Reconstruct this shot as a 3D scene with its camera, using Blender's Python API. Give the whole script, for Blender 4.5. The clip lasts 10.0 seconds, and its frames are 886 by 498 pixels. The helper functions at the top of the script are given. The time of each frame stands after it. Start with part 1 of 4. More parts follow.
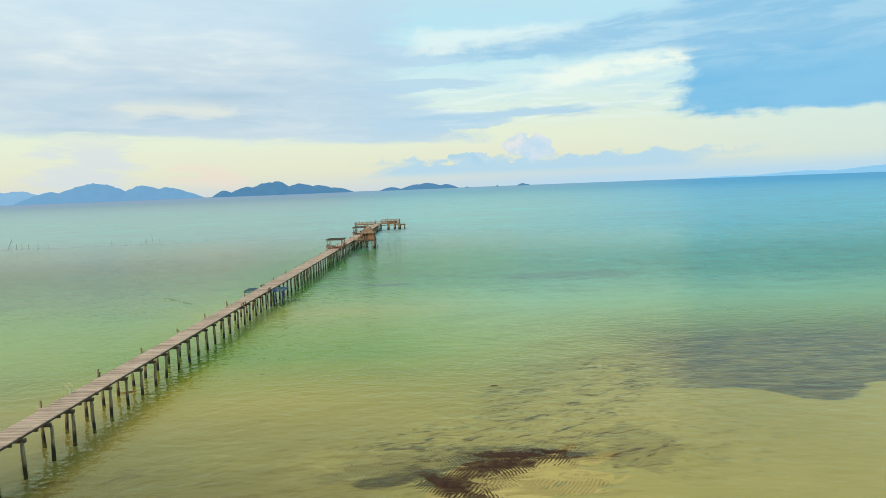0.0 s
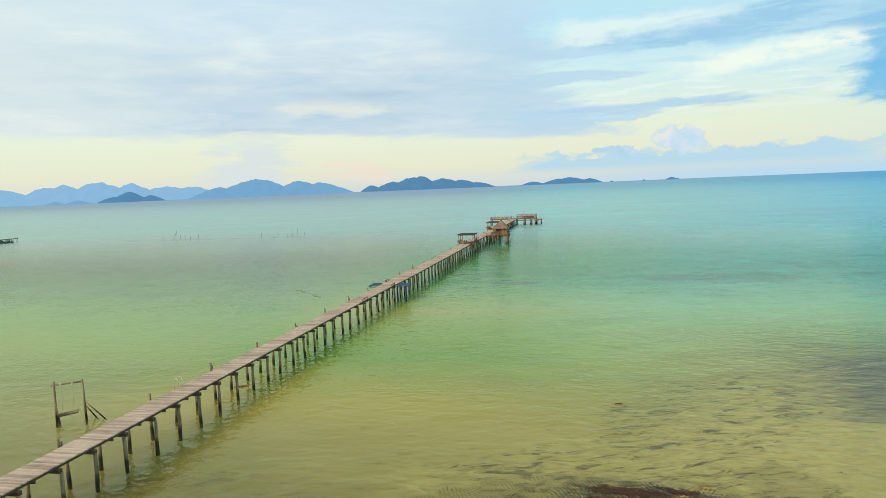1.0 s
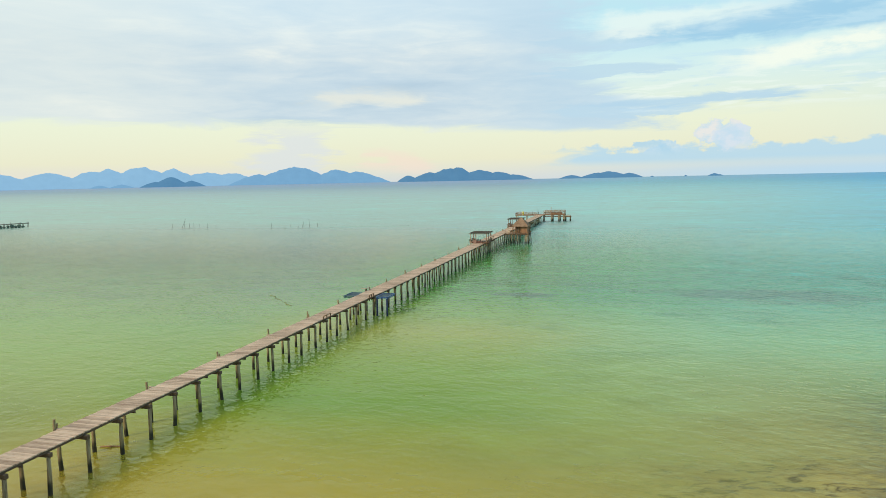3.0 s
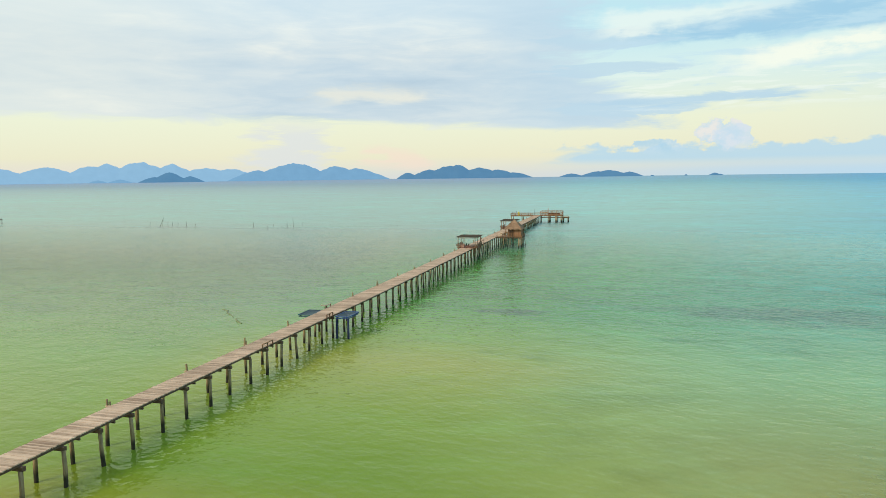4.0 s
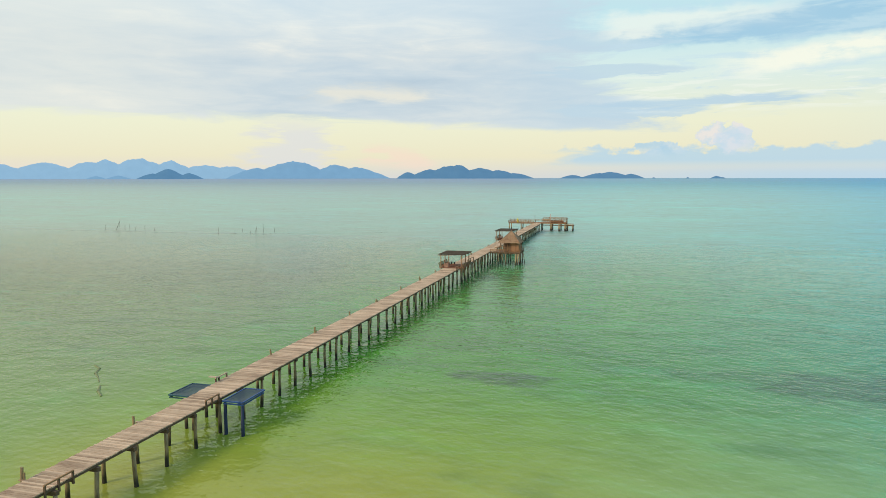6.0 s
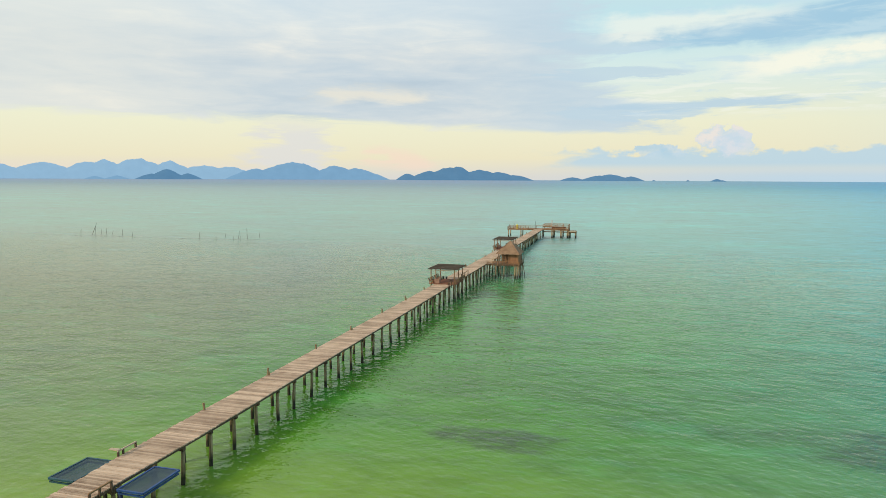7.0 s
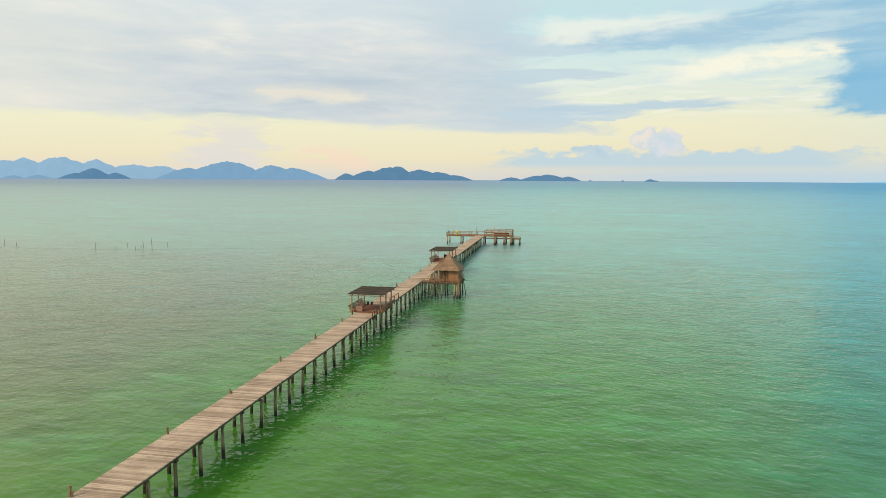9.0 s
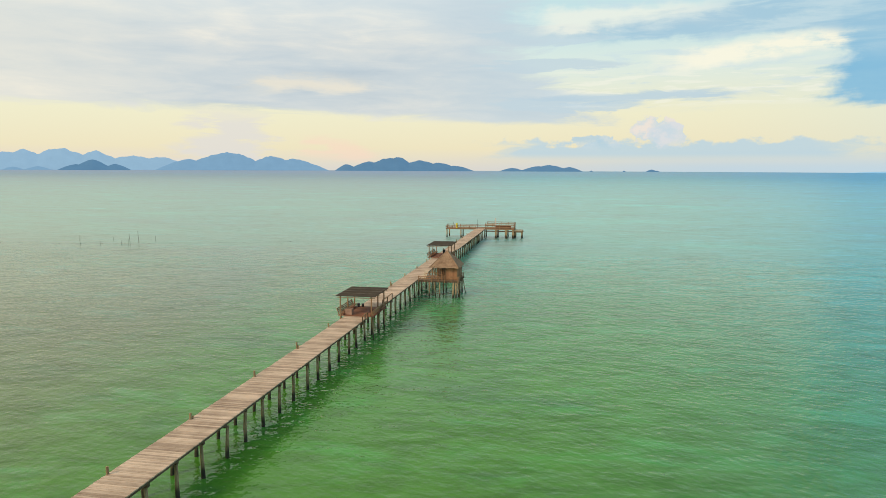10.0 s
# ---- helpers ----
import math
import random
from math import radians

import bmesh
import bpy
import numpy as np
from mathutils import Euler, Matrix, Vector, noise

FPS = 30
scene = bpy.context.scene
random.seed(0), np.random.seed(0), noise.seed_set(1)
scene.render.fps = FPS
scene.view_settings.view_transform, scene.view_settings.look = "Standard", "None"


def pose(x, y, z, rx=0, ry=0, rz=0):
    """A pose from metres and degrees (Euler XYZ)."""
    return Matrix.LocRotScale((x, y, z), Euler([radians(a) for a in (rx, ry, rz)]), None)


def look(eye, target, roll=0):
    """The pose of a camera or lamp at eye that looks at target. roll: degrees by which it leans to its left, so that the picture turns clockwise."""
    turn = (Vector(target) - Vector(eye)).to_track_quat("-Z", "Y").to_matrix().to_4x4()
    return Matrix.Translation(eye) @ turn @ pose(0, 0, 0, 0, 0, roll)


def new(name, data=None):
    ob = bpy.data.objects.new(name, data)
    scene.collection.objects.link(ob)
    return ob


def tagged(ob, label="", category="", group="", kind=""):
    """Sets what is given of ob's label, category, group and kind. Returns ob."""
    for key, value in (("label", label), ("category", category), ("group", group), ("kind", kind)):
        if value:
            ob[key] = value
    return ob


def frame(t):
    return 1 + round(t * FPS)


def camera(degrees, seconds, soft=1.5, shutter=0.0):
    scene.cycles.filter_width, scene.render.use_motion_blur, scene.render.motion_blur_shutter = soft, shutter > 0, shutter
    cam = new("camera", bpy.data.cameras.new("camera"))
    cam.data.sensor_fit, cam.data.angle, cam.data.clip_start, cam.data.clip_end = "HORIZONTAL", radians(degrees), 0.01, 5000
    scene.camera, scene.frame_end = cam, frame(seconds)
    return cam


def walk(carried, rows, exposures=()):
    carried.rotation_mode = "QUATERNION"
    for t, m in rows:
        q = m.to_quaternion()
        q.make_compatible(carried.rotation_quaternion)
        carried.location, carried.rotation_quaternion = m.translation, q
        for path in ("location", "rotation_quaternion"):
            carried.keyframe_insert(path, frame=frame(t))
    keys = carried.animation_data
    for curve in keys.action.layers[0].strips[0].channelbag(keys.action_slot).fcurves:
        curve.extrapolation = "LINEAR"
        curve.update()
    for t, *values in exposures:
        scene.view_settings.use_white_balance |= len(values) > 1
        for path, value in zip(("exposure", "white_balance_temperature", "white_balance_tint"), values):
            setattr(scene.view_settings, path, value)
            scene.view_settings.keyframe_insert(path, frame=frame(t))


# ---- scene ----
# ---- camera ----
cam = camera(65.96, 10.0, soft=0.7)

# seconds, x, y, z, yaw, pitch, roll
FLIGHT = [
    (0, 25.14, -81.60, 15.32, 0.36, -5.27, -2.21),
    (0.5, 25.92, -79.18, 15.18, 6.70, -5.28, -2.40),
    (1, 26.65, -77.05, 15.13, 12.20, -5.25, -2.36),
    (1.5, 27.31, -75.03, 15.16, 14.94, -5.27, -2.24),
    (2, 27.89, -72.76, 15.12, 15.37, -5.40, -2.20),
    (2.5, 28.45, -66.91, 15.08, 15.32, -5.66, -1.68),
    (4, 28.08, -49.14, 15.33, 15.21, -6.10, -0.75),
    (4.5, 27.44, -43.14, 15.28, 15.16, -6.14, -0.56),
    (5, 26.63, -37.21, 15.36, 15.15, -6.14, -0.36),
    (5.5, 25.76, -31.30, 15.56, 15.14, -6.14, -0.19),
    (7, 23.07, -14.59, 16.19, 15.15, -5.98, 0.26),
    (7.5, 22.40, -9.87, 16.47, 13.31, -5.97, 0.19),
    (8, 21.72, -5.85, 16.61, 12.31, -5.93, 0.25),
    (8.5, 21.19, -2.13, 16.66, 11.07, -5.94, 0.19),
    (9, 20.63, 1.42, 16.70, 10.13, -5.97, 0.34),
    (9.5, 20.22, 4.71, 16.69, 10.13, -6.28, 0.27),
    (10, 19.88, 7.79, 16.68, 10.20, -6.74, 0.24),
]
walk(cam, [(t, pose(x, y, z, 0, 0, yaw) @ pose(0, 0, 0, 90 + pitch) @ pose(0, 0, 0, 0, 0, roll))
           for t, x, y, z, yaw, pitch, roll in FLIGHT],
     exposures=[(0, -0.05, 5920, 3), (2, 0.0, 6040, 4), (4.5, 0.0, 6270, 6), (7, -0.05, 6520, 9), (10, -0.06, 6800, 10)])

# ---- node helpers ----


class Tree:
    """Short names for the nodes of one material or world."""

    def __init__(self, tree):
        self.t = tree
        self.t.nodes.clear()

    def node(self, kind, **props):
        n = self.t.nodes.new(kind)
        for k, v in props.items():
            setattr(n, k, v)
        return n

    def put(self, socket, v):
        if isinstance(v, bpy.types.NodeSocket):
            self.t.links.new(v, socket)
        elif isinstance(v, (tuple, list)) and len(v) == 3 and socket.type == "RGBA":
            socket.default_value = (*v, 1)
        else:
            socket.default_value = v

    def m(self, op, a, b=0.0, c=0.0, clamp=False):
        n = self.node("ShaderNodeMath", operation=op, use_clamp=clamp)
        for s, v in zip(n.inputs, (a, b, c)):
            self.put(s, v)
        return n.outputs[0]

    def step(self, x, lo, hi, a=0.0, b=1.0):
        """A smooth rise from a at lo to b at hi."""
        n = self.node("ShaderNodeMapRange", interpolation_type="SMOOTHSTEP")
        for s, v in zip(n.inputs, (x, lo, hi, a, b)):
            self.put(s, v)
        return n.outputs[0]

    def step_linear(self, d):
        """Metres offshore squeezed by a logarithm into 0..1."""
        return self.m("DIVIDE", self.m("SUBTRACT", self.m("LOGARITHM", self.m("MAXIMUM", self.m("ADD", d, 90.0), 10.0), 10.0), 1.4), 2.3, clamp=True)

    def mix(self, f, a, b, mode="MIX"):
        n = self.node("ShaderNodeMix", data_type="RGBA", blend_type=mode)
        self.put(n.inputs[0], f)
        self.put(n.inputs[6], a)
        self.put(n.inputs[7], b)
        return n.outputs[2]

    def ramp(self, f, stops):
        n = self.node("ShaderNodeValToRGB")
        self.put(n.inputs[0], f)
        e = n.color_ramp.elements
        while len(e) < len(stops):
            e.new(0.5)
        for el, (p, col) in zip(e, stops):
            el.position, el.color = p, (*col, 1)
        return n.outputs[0]

    def xyz(self, x, y, z=0.0):
        n = self.node("ShaderNodeCombineXYZ")
        for s, v in zip(n.inputs, (x, y, z)):
            self.put(s, v)
        return n.outputs[0]

    def split(self, v):
        n = self.node("ShaderNodeSeparateXYZ")
        self.put(n.inputs[0], v)
        return n.outputs

    def noise(self, v, scale=1.0, detail=4.0, rough=0.5, warp=0.0):
        n = self.node("ShaderNodeTexNoise")
        self.put(n.inputs["Vector"], v)
        n.inputs["Scale"].default_value, n.inputs["Detail"].default_value = scale, detail
        n.inputs["Roughness"].default_value, n.inputs["Distortion"].default_value = rough, warp
        return n.outputs[0]

    def scaled(self, v, x, y, z):
        n = self.node("ShaderNodeVectorMath", operation="MULTIPLY")
        self.put(n.inputs[0], v)
        n.inputs[1].default_value = (x, y, z)
        return n.outputs[0]

    def bump(self, height, strength, distance):
        n = self.node("ShaderNodeBump")
        n.inputs["Strength"].default_value, n.inputs["Distance"].default_value = strength, distance
        self.put(n.inputs["Height"], height)
        return n.outputs[0]


# ---- sky and sun ----
world = bpy.data.worlds.new("sky")
scene.world = world
world.use_nodes = True
w = Tree(world.node_tree)
way = w.node("ShaderNodeTexCoord").outputs["Generated"]
dx, dy, dz = w.split(way)
az = w.m("MULTIPLY", w.m("ARCTAN2", w.m("MULTIPLY", dx, -1.0), dy), 57.2958)
el = w.m("MULTIPLY", w.m("ARCSINE", dz), 57.2958)
# cloud fields in degrees of bearing and height, drawn out sideways
broad = w.noise(w.xyz(w.m("MULTIPLY", az, 0.055), w.m("MULTIPLY", el, 0.22), 3.0), 1.0, 7.0, 0.55, 0.3)
fine = w.noise(w.xyz(w.m("MULTIPLY", az, 0.16), w.m("MULTIPLY", el, 0.95), 8.0), 1.0, 8.0, 0.6, 0.5)
puffy = w.noise(w.xyz(w.m("MULTIPLY", az, 0.55), w.m("MULTIPLY", el, 0.9), 1.0), 1.0, 6.0, 0.55)
azn = w.m("ADD", az, w.m("MULTIPLY", w.m("SUBTRACT", fine, 0.5), 14.0))
eln = w.m("ADD", el, w.m("MULTIPLY", w.m("SUBTRACT", fine, 0.5), 2.2))
blue = w.node("ShaderNodeTexSky", sky_type="NISHITA", sun_disc=False,
              sun_elevation=radians(34), sun_rotation=radians(143), altitude=0)
high = w.m("DIVIDE", el, 40.0, clamp=True)
clear = w.ramp(high, [(0.0, (0.80, 0.78, 0.74)), (0.04, (0.93, 0.86, 0.62)), (0.11, (0.95, 0.93, 0.68)),
                      (0.20, (0.80, 0.93, 0.87)), (0.30, (0.60, 0.87, 0.93)), (0.5, (0.72, 0.81, 0.80)), (1.0, (0.58, 0.70, 0.78))])
clear = w.mix(w.step(az, -8.0, -32.0, 0.0, 0.35), clear, (0.62, 0.85, 0.93))
sky_scaled = w.mix(1.0, blue.outputs[0], (0.08, 0.08, 0.08), "MULTIPLY")
col = w.mix(0.12, clear, sky_scaled)


def cloud(mask, colour, amount=1.0):
    global col
    col = w.mix(w.m("MULTIPLY", mask, amount, clamp=True), col, colour)


# low haze, rosy under the gap and bluer towards the open sea
cloud(w.m("MULTIPLY", w.step(el, 1.6, 0.0), w.step(az, 12.0, -14.0)), (0.52, 0.70, 0.84), 0.8)
cloud(w.m("MULTIPLY", w.step(w.m("ABSOLUTE", w.m("SUBTRACT", eln, 1.5)), 1.2, 0.2), w.step(w.m("ABSOLUTE", w.m("SUBTRACT", azn, 19.0)), 2.6, 0.4)),
      (0.97, 0.74, 0.62), 0.6)
cloud(w.m("MULTIPLY", w.step(el, 1.8, 0.2), w.step(az, 24.0, 40.0)), (0.90, 0.76, 0.62), 0.5)
# faint tall cloud in the gap over the far hills
cloud(w.m("MULTIPLY", w.step(w.m("ABSOLUTE", w.m("SUBTRACT", azn, 27.5)), 4.0, 1.5), w.step(eln, 5.0, 3.4)),
      (0.76, 0.76, 0.77), 0.75)
# the grey layer overhead and its ragged lower edge
edge = w.m("ADD", w.step(az, 24.0, 6.0, 4.5, 3.6), 0.0)
deck_mask = w.m("MULTIPLY", w.step(w.m("SUBTRACT", eln, edge), -0.25, 0.55),
                w.step(w.m("SUBTRACT", azn, w.step(el, 4.0, 9.0, -2.5, 4.0)), -2.5, 2.5))
layer = w.ramp(w.m("ADD", w.m("MULTIPLY", broad, 0.66), w.m("MULTIPLY", fine, 0.34)),
               [(0.32, (0.50, 0.61, 0.71)), (0.45, (0.60, 0.69, 0.76)), (0.55, (0.71, 0.76, 0.78)), (0.66, (0.90, 0.88, 0.81))])
layer = w.mix(w.step(el, 9.0, 14.0, 0.0, 0.45), layer, (0.74, 0.86, 0.92))
layer = w.mix(w.step(az, 26.0, 46.0, 0.0, 0.45), layer, (0.90, 0.88, 0.77))
layer = w.mix(w.step(az, 16.0, 3.0, 0.0, 0.55), layer, (0.52, 0.68, 0.80))
layer = w.mix(w.step(el, 16.0, 40.0, 0.0, 0.5), layer, (0.80, 0.79, 0.69))
cloud(deck_mask, layer, 0.95)
# warm torn strip inside the layer
cloud(w.m("MULTIPLY", w.step(w.m("ABSOLUTE", w.m("SUBTRACT", azn, 21.5)), 6.5, 2.0),
          w.step(w.m("ABSOLUTE", w.m("SUBTRACT", eln, 6.6)), 0.95, 0.1)), (0.95, 0.87, 0.70), 0.6)
# tongues of the layer reaching into the clear half
for ta, te, ra, re in ((2.0, 10.6, 6.0, 0.8), (1.5, 8.2, 6.5, 0.55), (-0.5, 5.0, 6.5, 0.65)):
    tx, tz = w.m("DIVIDE", w.m("SUBTRACT", azn, ta), ra), w.m("DIVIDE", w.m("SUBTRACT", eln, te), re)
    cloud(w.step(w.m("ADD", w.m("MULTIPLY", tx, tx), w.m("MULTIPLY", tz, tz)), 1.1, 0.5), (0.55, 0.70, 0.80), 0.8)
# thin streaks in the clear half
azs = w.m("ADD", az, w.m("ADD", w.m("MULTIPLY", w.m("SUBTRACT", puffy, 0.5), 4.5), w.m("MULTIPLY", w.m("SUBTRACT", fine, 0.5), 5.0)))
els = w.m("ADD", el, w.m("ADD", w.m("MULTIPLY", w.m("SUBTRACT", puffy, 0.5), 1.1), w.m("MULTIPLY", w.m("SUBTRACT", fine, 0.5), 1.5)))
streak = w.m("MULTIPLY", w.step(fine, 0.52, 0.64), w.step(azn, 6.0, 1.0))
cloud(w.m("MULTIPLY", streak, w.step(el, 4.2, 5.2)), (0.58, 0.75, 0.87), 0.45)
thin = w.step(w.noise(w.xyz(w.m("MULTIPLY", az, 0.20), w.m("MULTIPLY", el, 1.9), 21.0), 1.0, 6.0, 0.6, 0.4), 0.50, 0.60)
cloud(w.m("MULTIPLY", w.m("MULTIPLY", thin, w.step(azn, 4.0, -1.0)), w.m("MULTIPLY", w.step(el, 4.6, 5.4), w.step(el, 8.5, 7.0))), (0.93, 0.95, 0.86), 0.5)
cloud(w.m("MULTIPLY", w.step(w.m("ABSOLUTE", w.m("SUBTRACT", azn, -5.0)), 10.0, 6.0),
          w.step(w.m("ABSOLUTE", w.m("SUBTRACT", eln, 5.7)), 0.48, 0.12)), (0.50, 0.67, 0.80), 0.85)
# pale sheet above, the bright torn wedge, and the long grey band that grows into the large blue cloud
cloud(w.m("MULTIPLY", w.m("MULTIPLY", w.step(azs, 5.0, 0.0), w.step(azs, -15.0, -9.0)), w.m("MULTIPLY", w.step(els, 10.4, 10.9), w.step(els, 13.0, 12.0))), (0.90, 0.94, 0.86), 0.75)
wedge = w.m("SUBTRACT", els, w.step(az, -7.0, -20.0, 8.3, 9.5))
cloud(w.m("MULTIPLY", w.m("MULTIPLY", w.step(azs, -5.0, -10.0), w.step(azs, -21.0, -18.5)), w.m("MULTIPLY", w.step(w.m("ABSOLUTE", wedge), 1.05, 0.30), w.step(w.m("ADD", fine, w.m("MULTIPLY", puffy, 0.6)), 0.62, 0.82, 0.35, 1.0))), (0.97, 0.97, 0.83), 0.95)
band_top = w.m("ADD", 10.5, w.m("MULTIPLY", w.m("MINIMUM", az, 0.0), -0.13))
long_band = w.m("MULTIPLY", w.step(azs, 1.5, -5.0), w.m("MULTIPLY", w.step(els, 9.5, 10.2), w.step(w.m("SUBTRACT", els, band_top), 0.9, -0.4)))
cloud(long_band, w.mix(w.step(fine, 0.40, 0.62), (0.36, 0.59, 0.77), (0.52, 0.71, 0.82)), 0.85)
body_mask = w.m("MULTIPLY", w.step(azs, -18.0, -20.6), w.step(els, 4.3, 5.0))
cloud(body_mask, w.mix(w.step(els, 7.2, 10.4), w.mix(w.step(broad, 0.35, 0.6), (0.20, 0.50, 0.76), (0.27, 0.56, 0.78)), w.mix(w.step(fine, 0.40, 0.62), (0.33, 0.58, 0.77), (0.44, 0.66, 0.80))), 0.95)
# cumulus bank low over the horizon and its one tower
bumps = w.m("MULTIPLY", w.m("SUBTRACT", puffy, 0.5), 2.6)
bank = w.m("MULTIPLY", w.step(w.m("ADD", el, bumps), 2.35, 1.95), w.m("MULTIPLY", w.step(azn, 8.0, 2.0), w.step(azn, -26.0, -18.0)))
cloud(w.m("MULTIPLY", bank, w.step(el, 0.5, 1.3)), (0.50, 0.69, 0.82), 0.85)
lump = w.noise(w.xyz(w.m("MULTIPLY", az, 0.9), w.m("MULTIPLY", el, 1.1), 5.0), 1.0, 7.0, 0.6)
for ca, ce, ra, re, tint in ((-6.7, 3.0, 2.0, 1.25, (0.86, 0.80, 0.78)), (-2.4, 2.0, 2.2, 0.75, (0.46, 0.66, 0.80)), (-7.8, 2.6, 1.6, 1.1, (0.70, 0.76, 0.83))):
    tx, tz = w.m("DIVIDE", w.m("SUBTRACT", az, ca), ra), w.m("DIVIDE", w.m("SUBTRACT", el, ce), re)
    tower = w.m("ADD", w.m("ADD", w.m("MULTIPLY", tx, tx), w.m("MULTIPLY", tz, tz)), w.m("MULTIPLY", w.m("SUBTRACT", lump, 0.5), 3.4))
    cloud(w.m("MULTIPLY", w.step(tower, 0.95, 0.65), w.step(el, 1.2, 2.4)), w.mix(w.step(lump, 0.38, 0.6), tint, (0.60, 0.73, 0.83)), 0.85)
back = w.node("ShaderNodeBackground")
w.put(back.inputs[0], col)
back.inputs[1].default_value = 1.0
w.t.links.new(back.outputs[0], w.node("ShaderNodeOutputWorld").inputs[0])

sun = new("sun", bpy.data.lights.new("sun", "SUN"))
sun.data.energy, sun.data.angle, sun.data.color = 2.2, radians(14), (1.0, 0.82, 0.60)
sun.matrix_world = look((-34, -46, 40), (0, 0, 0))

# ---- materials ----


def material(name):
    m = bpy.data.materials.new(name)
    m.use_nodes = True
    return m, Tree(m.node_tree)


def finish(n, colour, rough=0.7, normal=None, metal=0.0, ior=1.45, glow=None):
    p = n.node("ShaderNodeBsdfPrincipled")
    n.put(p.inputs["Base Color"], colour)
    n.put(p.inputs["Roughness"], rough)
    p.inputs["Metallic"].default_value, p.inputs["IOR"].default_value = metal, ior
    if normal is not None:
        n.put(p.inputs["Normal"], normal)
    if glow:
        n.put(p.inputs["Emission Color"], glow)
        p.inputs["Emission Strength"].default_value = 1.0
    n.t.links.new(p.outputs[0], n.node("ShaderNodeOutputMaterial").inputs[0])


def place(n):
    return n.node("ShaderNodeNewGeometry").outputs["Position"]


def wood(name, dark, light, board=0.0, along="Y", rough=0.8):
    """Weathered timber; board: pitch of the boards along an axis, each of its own shade."""
    m, n = material(name)
    at = place(n)
    x, y, z = n.split(at)
    grain = n.noise(n.scaled(at, 2.2, 26.0, 22.0), 1.0, 6.0, 0.68)
    blot = n.noise(at, 0.55, 4.0, 0.6)
    f = n.m("ADD", n.m("MULTIPLY", grain, 0.45), n.m("MULTIPLY", blot, 0.55))
    if board:
        white = n.node("ShaderNodeTexWhiteNoise", noise_dimensions="1D")
        n.put(white.inputs["W"], n.m("FLOOR", n.m("DIVIDE", y if along == "Y" else x, board)))
        f = n.m("ADD", n.m("MULTIPLY", f, 0.76), n.m("MULTIPLY", white.outputs[0], 0.24))
    col = n.ramp(f, [(0.26, dark), (0.69, light)])
    finish(n, col, rough, n.bump(grain, 0.5, 0.01))
    return m


M_deck = wood("deck_timber", (0.19, 0.115, 0.07), (0.72, 0.52, 0.37), 0.15)
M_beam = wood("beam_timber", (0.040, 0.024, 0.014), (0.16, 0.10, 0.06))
M_rail = wood("rail_timber", (0.14, 0.065, 0.030), (0.42, 0.235, 0.120))
# darker copy of the timber, shade put into its colour for the hut floor
M_shaded = wood("shaded_timber", (0.09, 0.055, 0.03), (0.26, 0.165, 0.10), 0.17)
M_floor = wood("red_timber", (0.14, 0.048, 0.024), (0.38, 0.16, 0.085), 0.16)
M_wall = wood("hut_board", (0.18, 0.075, 0.035), (0.50, 0.26, 0.135), 0.17, "X")
M_pale = wood("pale_board", (0.36, 0.26, 0.17), (0.62, 0.50, 0.36))


def pile_material():
    """Round poles, weed-dark where the tide wets them."""
    m, n = material("pile_timber")
    at = place(n)
    z = n.split(at)[2]
    grain = n.noise(n.scaled(at, 9.0, 9.0, 1.2), 1.0, 5.0, 0.6)
    dry = n.ramp(grain, [(0.3, (0.13, 0.088, 0.040)), (0.7, (0.40, 0.29, 0.15))])
    wet = n.ramp(grain, [(0.3, (0.012, 0.010, 0.006)), (0.7, (0.050, 0.043, 0.022))])
    tide = n.step(n.m("ADD", z, n.m("MULTIPLY", n.noise(at, 1.3, 3.0), 0.9)), 0.80, 1.40)
    finish(n, n.mix(tide, wet, dry), 0.75, n.bump(grain, 0.6, 0.02))
    return m


M_pile = pile_material()


def plain(name, a, b, rough=0.6, scale=3.0, metal=0.0):
    m, n = material(name)
    at = place(n)
    f = n.noise(at, scale, 5.0, 0.6)
    finish(n, n.ramp(f, [(0.3, a), (0.7, b)]), rough, n.bump(f, 0.2, 0.01), metal)
    return m


M_roof = plain("roof_sheet", (0.036, 0.026, 0.016), (0.064, 0.045, 0.028), 0.95, 1.2)
M_lap = plain("roof_lap", (0.10, 0.080, 0.060), (0.17, 0.135, 0.10), 0.7)
M_netting = plain("green_netting", (0.060, 0.105, 0.088), (0.17, 0.24, 0.19), 0.9, 2.0)
M_rafter = plain("roof_rafter", (0.16, 0.12, 0.08), (0.36, 0.28, 0.19), 0.8)
M_blue = plain("blue_paint", (0.010, 0.042, 0.16), (0.022, 0.085, 0.27), 0.45)
M_navy = plain("navy_paint", (0.006, 0.014, 0.040), (0.012, 0.028, 0.080), 0.6)
M_teal = plain("dark_teal_paint", (0.010, 0.050, 0.075), (0.022, 0.095, 0.12), 0.5)
M_yellow = plain("yellow_plastic", (0.70, 0.55, 0.03), (0.82, 0.68, 0.06), 0.5)
M_white = plain("chalky_paint", (0.50, 0.40, 0.33), (0.70, 0.60, 0.52), 0.7)
M_crate = plain("crate_paint", (0.24, 0.13, 0.09), (0.38, 0.23, 0.165), 0.7)
M_black = plain("dark_plastic", (0.015, 0.015, 0.016), (0.04, 0.04, 0.04), 0.5)
M_tube = plain("cream_tube", (0.52, 0.47, 0.29), (0.68, 0.62, 0.41), 0.45)
M_rope = plain("pale_rope", (0.40, 0.40, 0.30), (0.58, 0.56, 0.44), 0.9)
M_weed = plain("seaweed", (0.036, 0.012, 0.004), (0.095, 0.036, 0.012), 0.95, 2.0)
